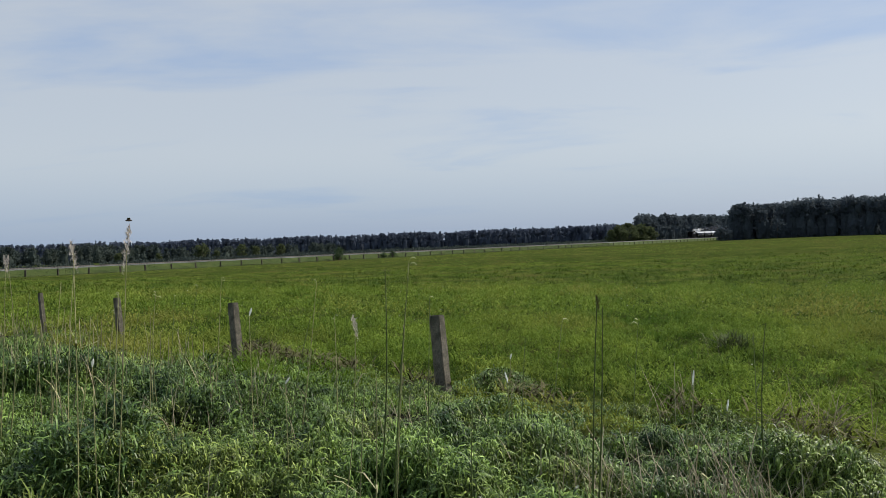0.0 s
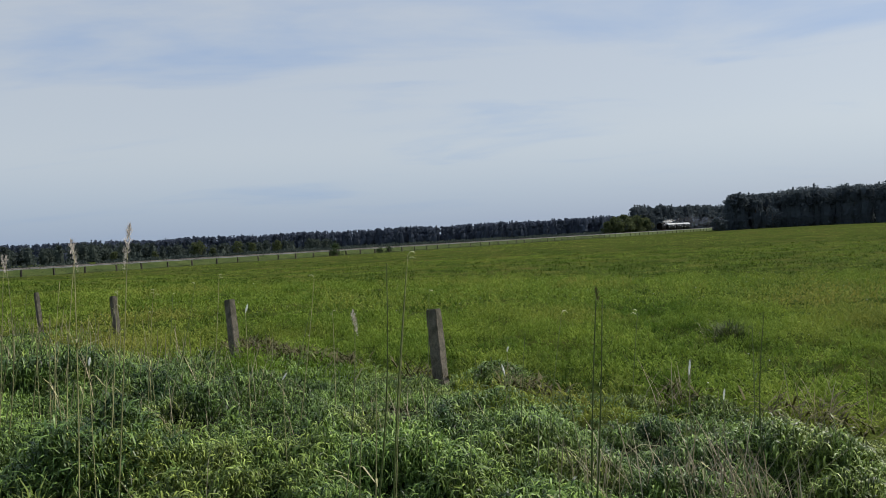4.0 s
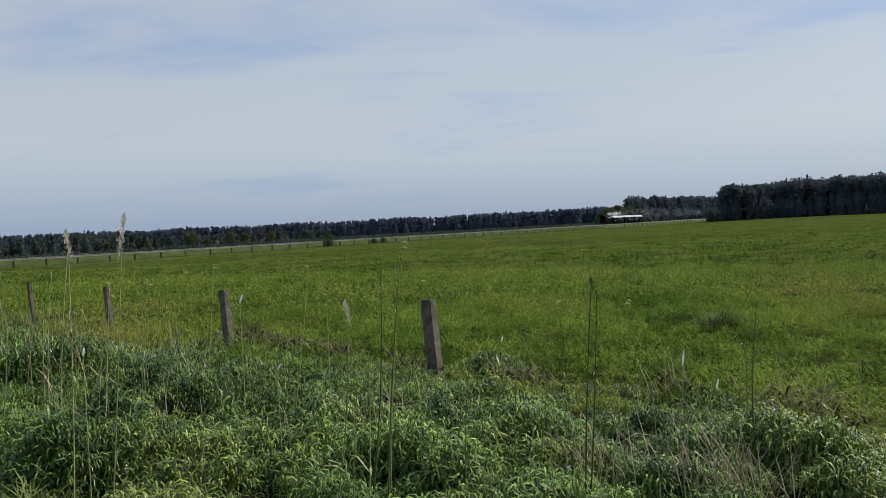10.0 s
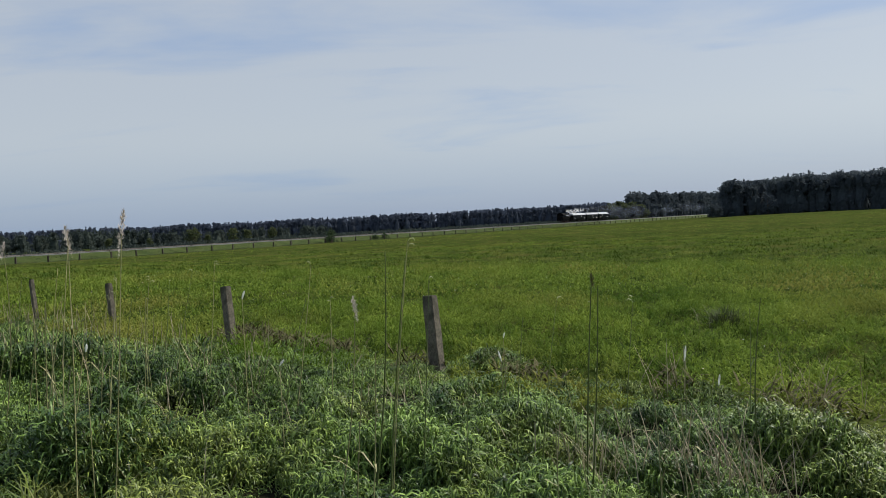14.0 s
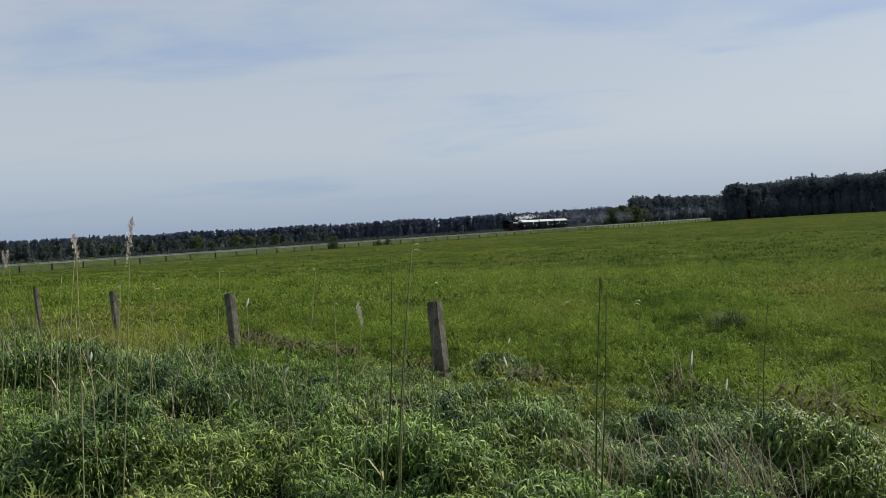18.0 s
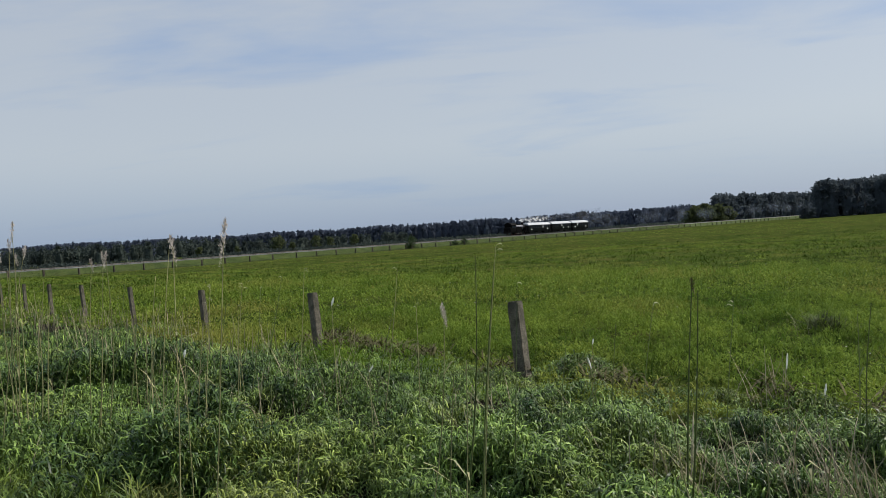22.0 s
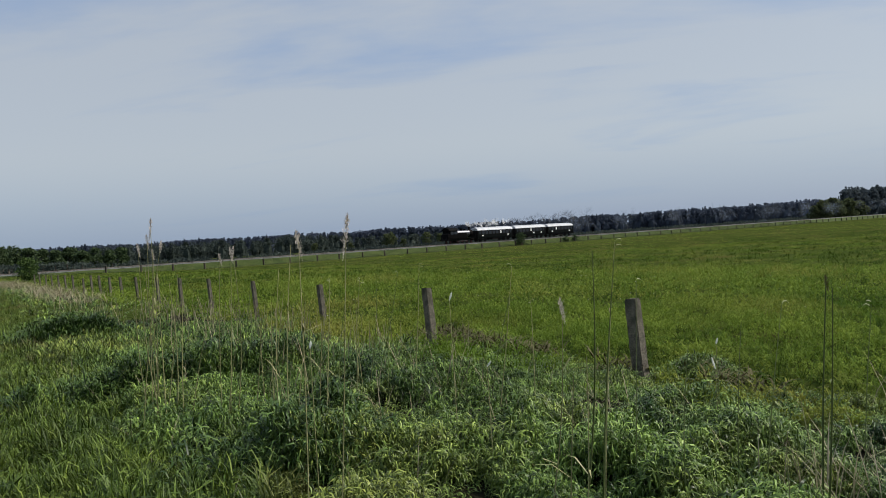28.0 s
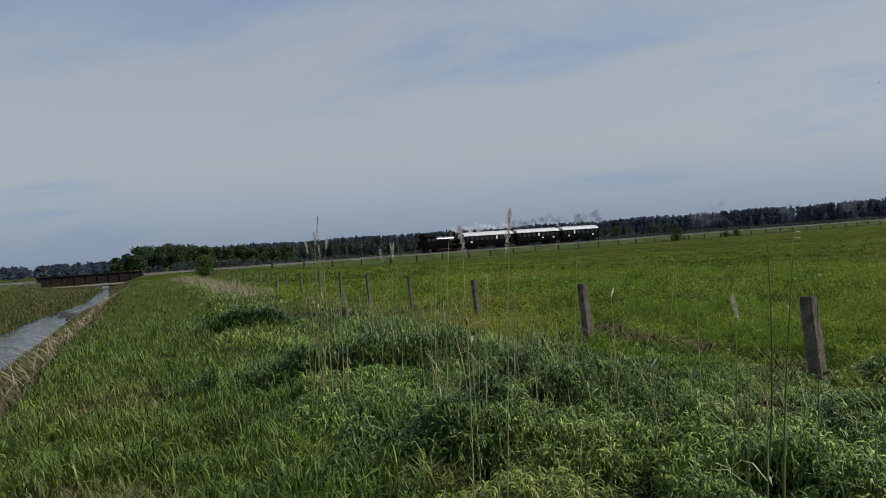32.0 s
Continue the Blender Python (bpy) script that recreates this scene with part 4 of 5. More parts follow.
# ---- grass ----
def blades(x, y, h, width, rnd, lean=0.35, droop=0.4, segs=3, base=0.0):
    """Bent, tapering blades at plan points. Returns verts and triangles."""
    n = len(x)
    z = land(x, y) - 0.02 + base
    az = rnd.uniform(0, 2 * np.pi, n)
    dx, dy = np.cos(az), np.sin(az)
    sx, sy = -dy, dx
    lean = lean * rnd.uniform(0.3, 1.7, n)
    droop = droop * rnd.uniform(0.2, 1.8, n)
    ts = {1: (0, 1), 2: (0, 0.55, 1), 3: (0, 0.4, 0.75, 1)}[segs]
    ws = {1: (1, 0), 2: (0.8, 0.9, 0), 3: (0.7, 1.0, 0.75, 0)}[segs]
    rows = []
    for t, k in zip(ts, ws):
        out = (lean * t + droop * t * t) * h
        up = (t - 0.55 * droop * t ** 2.2) * h
        px, py, pz = x + dx * out, y + dy * out, z + up
        if k > 0:
            hw = width * k / 2
            rows.append(np.stack([px - sx * hw, py - sy * hw, pz], -1))
            rows.append(np.stack([px + sx * hw, py + sy * hw, pz], -1))
        else:
            rows.append(np.stack([px, py, pz], -1))
    m = len(rows)
    co = np.stack(rows, 1).reshape(-1, 3)
    tri = []
    for k in range(len(ts) - 2):
        a = 2 * k
        tri += [(a, a + 1, a + 3), (a, a + 3, a + 2)]
    tri.append((m - 3, m - 2, m - 1))
    f = (np.arange(n)[:, None, None] * m + np.array(tri)[None]).reshape(-1, 3)
    return co, f


def leaves(x, y, base, length, width, rnd, segs=3, rise=(0.8, 1.5), over=(1.4, 3.1)):
    """Arching leaves that leave a hidden stem at a height, rise and curl over."""
    n = len(x)
    z = land(x, y) + base
    az = rnd.uniform(0, 2 * np.pi, n)
    dx, dy = np.cos(az), np.sin(az)
    tw = rnd.normal(0, 0.35, n)
    first, curl = rnd.uniform(*rise, n), rnd.uniform(*over, n)
    ws = {2: (0.7, 1.0, 0), 3: (0.75, 1.0, 0.8, 0), 4: (0.7, 0.95, 1.0, 0.72, 0)}[segs]
    out, up = np.zeros(n), np.zeros(n)
    rows = []
    for i, k in enumerate(ws):
        if i:
            bend = first - curl * ((i - 0.5) / segs) ** 1.3
            out, up = out + np.cos(bend) * length / segs, up + np.sin(bend) * length / segs
        px, py, pz = x + dx * out, y + dy * out, z + up
        if k > 0:
            hw = width * k / 2
            rows.append(np.stack([px + dy * hw, py - dx * hw, pz + tw * hw], -1))
            rows.append(np.stack([px - dy * hw, py + dx * hw, pz - tw * hw], -1))
        else:
            rows.append(np.stack([px, py, pz], -1))
    m = len(rows)
    tri = []
    for k in range(segs - 1):
        a = 2 * k
        tri += [(a, a + 1, a + 3), (a, a + 3, a + 2)]
    tri.append((m - 3, m - 2, m - 1))
    return np.stack(rows, 1).reshape(-1, 3), (np.arange(n)[:, None, None] * m + np.array(tri)[None]).reshape(-1, 3)


def sector(n, r0, r1, a0, a1, rnd, power=1.0):
    """Plan points between two radii and two bearings, even over the ground when power is 1."""
    r = np.sqrt(r0 * r0 + (r1 * r1 - r0 * r0) * rnd.uniform(0, 1, n) ** power)
    a = np.radians(rnd.uniform(a0, a1, n))
    return r * np.sin(a), r * np.cos(a)


def uv_of(x, y):
    return x * UX + y * UY, x * VX + y * VY


def keep(mask, *arrays):
    return [a[mask] for a in arrays]


def grass(name, pieces, mat, label, category="grass", smooth=False):
    co, fa = joined(pieces)
    return tagged(new(name, np_mesh(name, co, fa, mat, smooth)), label, category, kind="stuff")


# hummocks of the tall plants: the foot of each one's shaded side, half width, height
HUMMOCKS = [(-2.56, 6.88, 0.21, 0.2), (-1.1, 5.58, 0.18, 0.2), (-0.50, 4.60, 0.20, 0.10), (0.96, 5.4, 0.19, 0.15), (1.78, 4.6, 0.34, 0.18), (1.47, 5.56, 0.21, 0.10), (-5.18, 7.89, 1.12, 0.28), (-11.5, 13.0, 0.55, 0.26), (-2.68, 5.72, 0.18, 0.2), (-2.56, 4.66, 0.34, 0.2), (-2.97, 4.14, 0.18, 0.18), (-3.57, 5.33, 0.35, 0.18), (0.25, 6.3, 0.2, 0.14)]


def canopy(x, y):
    """Height of the tall plants over the ground, and how thickly they stand."""
    wave = 0.70 * grain2(x, y, 0.55, 1) + 0.60 * grain2(x, y, 0.22, 2)
    h = 0.13 + 0.20 * wave
    thick = 0.16 + 0.84 * step01(-0.5, 0.05, wave)
    for cx, cy, r, top in HUMMOCKS:
        d = math.hypot(cx, cy)
        fx, fy = cx / d, cy / d
        out = (x - cx) * fx + (y - cy) * fy
        side = ((x - cx) * fy - (y - cy) * fx) / r
        wob = 0.10 * noise2(x, y, 0.2, 1.0)
        crest = np.exp(-0.5 * side * side) * step01(-0.02, 0.10, out + wob) * (1 - step01(0.35, 1.3, out))
        foot = np.exp(-0.7 * side * side) * np.exp(-((out + wob + 0.10) / 0.14) ** 2)
        h = h + top * crest - 0.16 * foot
        thick = thick * (1 - 0.65 * foot)
    return h, thick


def build_grass():
    rnd = np.random.default_rng(5)
    # lush leafy plants between dike and fence
    out = []
    for n, r0, r1, per, wd, ln, seg in ((36000, 2.5, 6.0, 8, 0.0085, 0.165, 4), (40000, 6.0, 10.0, 7, 0.0115, 0.165, 3), (42000, 10.0, 18.0, 5, 0.016, 0.20, 2), (16000, 18.0, 60.0, 5, 0.045, 0.26, 2)):
        x, y = sector(n, r0, r1, -62, 38, rnd, 0.9)
        u, v = uv_of(x, y)
        edge = 1.3 + 0.9 * noise2(x, y, 2.2, 0.4) + 0.03 * np.maximum(u - 10, 0)
        far_edge = 6.05 + 0.55 * grain2(x, y, 0.8, 9) + rnd.normal(0, 0.12, n)
        height, thick = canopy(x, y)
        m = (v > edge) & (v < far_edge) & (rnd.uniform(0, 1, n) < thick)
        x, y, v, height, far_edge = keep(m, x, y, v, height, far_edge)
        tall = np.clip(height, 0.012, 0.48) * rnd.uniform(0.8, 1.15, len(x)) * (0.42 + 0.58 * step01(0.2, 2.6, far_edge - v))
        x, y, tall = np.repeat(x, per), np.repeat(y, per), np.repeat(tall, per)
        k = len(x)
        start = tall * rnd.uniform(0.1, 0.9, k)
        small = 0.6 + 0.4 * step01(0.05, 0.25, tall)
        out.append(leaves(x + rnd.normal(0, 0.014, k), y + rnd.normal(0, 0.014, k), start, small * ln * rnd.uniform(0.45, 1.2, k), small * wd * rnd.uniform(0.6, 1.3, k), rnd, seg, (1.0, 1.55), (2.4, 4.8)))
    grass("tall_grass", out, M_BLADE_TALL, "lush dark green tall grass with arching leaves", smooth=True)
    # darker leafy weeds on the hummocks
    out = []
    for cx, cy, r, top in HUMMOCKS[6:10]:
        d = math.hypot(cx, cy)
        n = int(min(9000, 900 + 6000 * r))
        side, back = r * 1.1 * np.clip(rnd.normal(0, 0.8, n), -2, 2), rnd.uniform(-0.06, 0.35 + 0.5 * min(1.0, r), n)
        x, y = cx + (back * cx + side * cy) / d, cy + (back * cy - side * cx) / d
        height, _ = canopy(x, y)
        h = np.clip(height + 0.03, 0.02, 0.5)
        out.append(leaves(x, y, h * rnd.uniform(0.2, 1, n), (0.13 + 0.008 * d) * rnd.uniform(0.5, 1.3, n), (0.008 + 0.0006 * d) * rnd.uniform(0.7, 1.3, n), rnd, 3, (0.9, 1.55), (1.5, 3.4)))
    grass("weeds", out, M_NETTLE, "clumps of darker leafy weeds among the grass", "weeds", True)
    # shorter grass on the dike
    out = []
    for n, r0, r1, wd, seg in ((170000, 2.6, 9.0, 0.0085, 2), (190000, 9.0, 24.0, 0.0105, 2), (150000, 24.0, 100.0, 0.022, 1)):
        x, y = sector(n, r0, r1, -62, 12 if r0 < 20 else -34, rnd, 1.0)
        u, v = uv_of(x, y)
        edge = 1.5 + 0.9 * noise2(x, y, 2.2, 0.4) + 0.03 * np.maximum(u - 10, 0)
        bunch = 0.8 * grain2(x, y, 0.42, 3) + 0.5 * grain2(x, y, 0.15, 4)
        if r0 > 8:
            edge = edge + 1.6
        m = (v < edge) & (v > canal(u)[0] - 0.35) & (rnd.uniform(0, 1, n) < 0.5 + 0.5 * step01(-0.6, 0.2, bunch))
        x, y, bunch = keep(m, x, y, bunch)
        h = (0.13 + 0.10 * np.clip(bunch, -0.9, 1.2)) * rnd.uniform(0.6, 1.5, len(x)) * (1 + (0.35 if seg == 2 and r0 > 20 else 0))
        if r0 < 20:
            k = len(x)
            out.append(leaves(x, y, np.clip(h - 0.12, 0, 1) * rnd.uniform(0, 1, k), np.clip(h, 0.08, 0.26) * rnd.uniform(0.6, 1.15, k), 1.05 * wd * rnd.uniform(0.7, 1.3, k), rnd, 2, (0.9, 1.6), (0.5, 2.1)))
        else:
            out.append(blades(x, y, h, wd * rnd.uniform(0.7, 1.3, len(x)), rnd, 0.45, 0.45, seg))
    # the same grass round the standpoint
    a = np.radians(rnd.uniform(0, 360, 42000))
    r = 0.35 + 7.0 * np.sqrt(rnd.uniform(0, 1, 42000))
    x, y = r * np.sin(a), r * np.cos(a)
    deg = np.degrees(np.arctan2(x, y))
    x, y = keep((r < 2.7) | (deg > 36) | (deg < -61), x, y)
    u, v = uv_of(x, y)
    x, y = keep(v > canal(u)[0] - 0.7, x, y)
    out.append(blades(x, y, 0.16 * rnd.uniform(0.6, 1.4, len(x)), np.full(len(x), 0.016), rnd, 0.5, 0.4, 1))
    grass("dike_grass", out, M_BLADE_DIKE, "green uncut grass on the crown of the dike")
    # the meadow
    out = []
    for n, r0, r1, wd, hh, seg in ((230000, 6.5, 16.0, 0.012, 0.085, 2), (190000, 16.0, 40.0, 0.022, 0.12, 2), (170000, 40.0, 110.0, 0.040, 0.105, 1), (90000, 110.0, 300.0, 0.10, 0.10, 1)):
        x, y = sector(n, r0, r1, -60, 33, rnd, 1.0)
        u, v = uv_of(x, y)
        w = x * DY - y * DX - RAIL_K
        size = 0.24 + r0 * 0.012
        tuft = grain2(x, y, size, 5) * 0.75 + 0.55 * grain2(x, y, size * 4.3, 6) + 0.12
        m = (v > 4.9) & (w > 6) & (rnd.uniform(0, 1, n) < (0.10 if r0 < 20 else 0.40) + 0.90 * step01(-0.35, 0.22, tuft))
        x, y, tuft = keep(m, x, y, tuft)
        h = hh * (0.95 + 1.7 * np.clip(tuft, -0.45, 1.0)) * rnd.uniform(0.6, 1.4, len(x))
        if seg == 2:
            k = len(x)
            out.append(leaves(x, y, (np.clip(h - 0.05, 0, 1) + 0.10 * step01(0.1, 0.5, tuft) * min(2.0, 1 + r0 / 30)) * rnd.uniform(0, 1, k) ** 0.7, hh * rnd.uniform(0.6, 1.2, k), wd * rnd.uniform(0.7, 1.3, k), rnd, 2, (0.5, 1.5), (0.6, 2.2)))
        else:
            out.append(blades(x, y, h, wd * rnd.uniform(0.7, 1.3, len(x)), rnd, 0.5, 0.5, seg))
    grass("meadow_grass", out, M_BLADE_FIELD, "short bright green meadow grass")
    # darker tufts and pale daisies in the meadow
    k, per = 9000, 16
    r = 8.0 * (18.0 ** rnd.uniform(0, 1, k))
    a = np.radians(rnd.uniform(-58, 32, k))
    cx, cy = r * np.sin(a), r * np.cos(a)
    cu, cv = uv_of(cx, cy)
    cx, cy, r = keep((cv > 6.4) & (cx * DY - cy * DX - RAIL_K > 8), cx, cy, r)
    sc = np.repeat(np.clip(r / 18.0, 0.8, 3.6), per)
    wide = np.repeat(rnd.uniform(0.4, 1.9, len(cx)) ** 1.6, per)
    x = np.repeat(cx, per) + rnd.normal(0, 0.09, len(cx) * per) * sc * wide
    y = np.repeat(cy, per) + rnd.normal(0, 0.09, len(cx) * per) * sc * wide
    hh = np.repeat(rnd.uniform(0.08, 0.22, len(cx)), per) * rnd.uniform(0.6, 1.2, len(x)) * np.clip(sc, 1, 1.5)
    grass("meadow_tufts", [blades(x, y, hh, 0.013 * sc, rnd, 0.7, 0.6, 2)], M_TUFT, "darker tufts of coarse grass in the meadow")
    x, y = sector(900, 7.0, 45.0, -40, 32, rnd, 0.7)
    u, v = uv_of(x, y)
    x, y = keep(v > 6.2, x, y)
    c = np.stack([x, y, land(x, y) + rnd.uniform(0.10, 0.2, len(x))], -1)
    grass("daisies", [leaf_quads(c, 0.013, rnd, 0.8)], M_PALE, "small white flowers scattered in the meadow", "flowers")
    # dry straw along the fence and the canal edge
    out = []
    x, y = from_uv(rnd.uniform(32, 84, 3000), 4.3 + rnd.normal(0, 0.6, 3000))
    m = grain2(x, y, 2.5, 8) > -0.05
    x, y = keep(m, x, y)
    out.append(blades(x, y, rnd.uniform(0.25, 0.7, len(x)), np.full(len(x), 0.018), rnd, 0.6, 0.5, 2))
    x, y = from_uv(rnd.uniform(12, 34, 260), -2.45 + rnd.normal(0, 0.22, 260))
    out.append(blades(x, y, rnd.uniform(0.3, 0.9, 260), rnd.uniform(0.012, 0.026, 260), rnd, 0.9, 0.5, 3))
    x, y = from_uv(rnd.uniform(30, 90, 500), -2.7 + rnd.normal(0, 0.3, 500))
    out.append(blades(x, y, rnd.uniform(0.2, 0.5, 500), np.full(500, 0.02), rnd, 0.6, 0.5, 2))
    x, y = sector(1300, 3.0, 14.0, -50, 34, rnd)
    u, v = uv_of(x, y)
    x, y = keep((v > 1.0) & (v < 5.6) & (noise2(x, y, 0.8, 6.0) > 0.0), x, y)
    out.append(blades(x, y, rnd.uniform(0.2, 0.5, len(x)), np.full(len(x), 0.0045), rnd, 0.35, 0.3, 3))
    x, y = from_uv(rnd.uniform(6.5, 27, 900), rnd.uniform(2.6, 5.7, 900))
    m = noise2(x, y, 1.5, 0.8) > -0.15
    x, y = keep(m, x, y)
    out.append(blades(x, y, rnd.uniform(0.3, 0.75, len(x)), np.full(len(x), 0.0080), rnd, 0.18, 0.15, 3))
    for cx, cy, k, sp in ((1.25, 4.25, 80, 0.14), (1.05, 4.35, 46, 0.12), (0.60, 4.4, 40, 0.13), (1.5, 4.2, 34, 0.12), (-0.7, 6.4, 14, 0.15), (-1.2, 5.8, 12, 0.2), (-2.2, 7.6, 14, 0.3), (-2.8, 6.4, 22, 0.3), (1.75, 6.9, 26, 0.15), (2.5, 6.1, 40, 0.2)):
        x, y = cx + rnd.normal(0, sp, k), cy + rnd.normal(0, sp, k)
        out.append(blades(x, y, rnd.uniform(0.22, 0.62, k), np.full(k, 0.0055), rnd, 0.3, 0.25, 3))
    grass("dry_grass", out, M_STRAW, "pale dry straw and last year's reed stubble", "dry grass")
    # rotting reeds and brown growth on the canal slope
    n = 16000
    u = 9 + 135 * rnd.uniform(0, 1, n) ** 1.8
    c, r, _ = canal(u)
    x, y = from_uv(u, c + (r - c) * rnd.uniform(0.10, 0.98, n))
    grass("reed_debris", [blades(x, y, rnd.uniform(0.12, 0.42, n) * (1 - 0.62 * step01(24, 45, u)), 0.014 + 0.0004 * u, rnd, 0.9, 0.6, 2)], M_DEBRIS, "matted brown dead reeds on the canal slope", "dead reeds")
    # reedy berms of the canal
    out = []
    x, y = from_uv(rnd.uniform(15, 150, 80000), -8.2 + 3.2 * rnd.normal(0, 1, 80000))
    u, v = uv_of(x, y)
    x, y = keep((v < canal(u)[2] + 0.1 + 0.3 * noise2(u, v, 4.0, 1.0)) & (v > -15.6), x, y)
    u, v = uv_of(x, y)
    out.append(blades(x, y, rnd.uniform(0.2, 0.5, len(x)) * (1 - 0.5 * step01(90, 130, u)) * (1 + 0.7 * grain2(x, y, 3.0, 12)), 0.018 + 0.0003 * u, rnd, 0.3, 0.3, 2))
    grass("canal_grass", out, M_BERM, "yellow green reedy grass on the canal bank")

    # weeds on the railway embankment
    n = 60000
    s, w = rnd.uniform(-120, 340, n), rnd.uniform(1.75, 7.6, n)
    x, y = from_rail(s, w)
    u, v = uv_of(x, y)
    s, w, x, y = keep((s > 29) | (v < -8), s, w, x, y)
    n = len(s)
    up = np.interp(w, (2.0, 2.7, 3.8, 4.8, 6.0), (0.10, 0.14, -0.40, -0.90, -1.1)) - land(x, y) + climb(s)
    hh = 0.8 * np.clip(0.4 + 0.35 * noise2(s, w * 2, 5.0, 0.3), 0.12, 0.9) * rnd.uniform(0.5, 1.3, n)
    grass("embankment_weeds", [blades(x, y, 0.75 * hh, np.full(n, 0.075), rnd, 0.5, 0.5, 1, np.maximum(up, 0))], M_WEED, "rough weeds and dry stalks on the railway embankment", "weeds")

    n = 40000
    s, w = rnd.uniform(29, 420, n), -3.0 - 14.0 * rnd.uniform(0, 1, n) ** 1.5
    x, y = from_rail(s, w)
    hh = 1.0 * np.clip(0.5 + 0.4 * noise2(s, w * 2, 7.0, 0.3), 0.15, 1.0) * rnd.uniform(0.5, 1.3, n)
    grass("embankment_weeds", [blades(x, y, hh, np.full(n, 0.12), rnd, 0.5, 0.5, 1)], M_WEED, "rough weeds on the far side of the railway", "weeds")

    # a dark tussock with dry stems in the meadow, and a leafy mound beside the fence
    k = 260
    x, y = 3.52 + rnd.normal(0, 0.09, k), 11.16 + rnd.normal(0, 0.09, k)
    grass("tussock", [blades(x, y, rnd.uniform(0.20, 0.38, k), np.full(k, 0.010), rnd, 0.35, 0.4, 3)], M_WEED, "dark coarse tussock in the meadow", "tussock")
    k = 60
    x, y = 3.52 + rnd.normal(-0.1, 0.30, k), 11.16 + rnd.normal(0, 0.25, k)
    grass("dry_stems", [blades(x, y, rnd.uniform(0.15, 0.40, k), np.full(k, 0.004), rnd, 0.5, 0.3, 3)], M_REED, "thin dry stems round a dark tussock", "dry grass")
    k = 1700
    x, y = 0.19 + rnd.normal(0, 0.22, k), 8.69 + rnd.normal(0, 0.20, k)
    hh = 0.24 * np.exp(-((x - 0.19) ** 2 + (y - 8.69) ** 2) / 0.12)
    grass("weeds", [leaves(x, y, hh * rnd.uniform(0.3, 1, k), 0.10 * rnd.uniform(0.5, 1.2, k), 0.011 * rnd.uniform(0.7, 1.3, k), rnd, 3, (0.8, 1.55), (1.5, 3.4))], M_BLADE_TALL, "low mound of dark leafy weeds beside the fence", "weeds", True)
    # low ridges of dead turf along the fence
    for (x0, y0), (x1, y1), wid, k in (((-3.75, 12.0), (-1.75, 10.0), 0.15, 2600), ((-0.85, 8.8), (-0.45, 8.3), 0.09, 130), ((0.15, 8.2), (0.80, 7.5), 0.09, 150), ((2.35, 6.3), (2.75, 5.9), 0.14, 160), ((1.65, 7.1), (1.9, 6.8), 0.1, 90)):
        t = rnd.uniform(0, 1, k)
        x, y = x0 + (x1 - x0) * t + rnd.normal(0, wid, k), y0 + (y1 - y0) * t + rnd.normal(0, wid, k)
        st = np.maximum(0, rnd.uniform(-0.03, 0.25, k) * (1 - t * 0.4))
        grass("turf_ridge", [blades(x, y, rnd.uniform(0.05, 0.16, k), np.full(k, 0.02), rnd, 0.9, 0.8, 2, st)], M_HEAP, "low brown ridge of dead turf and roots", "turf")


build_grass()


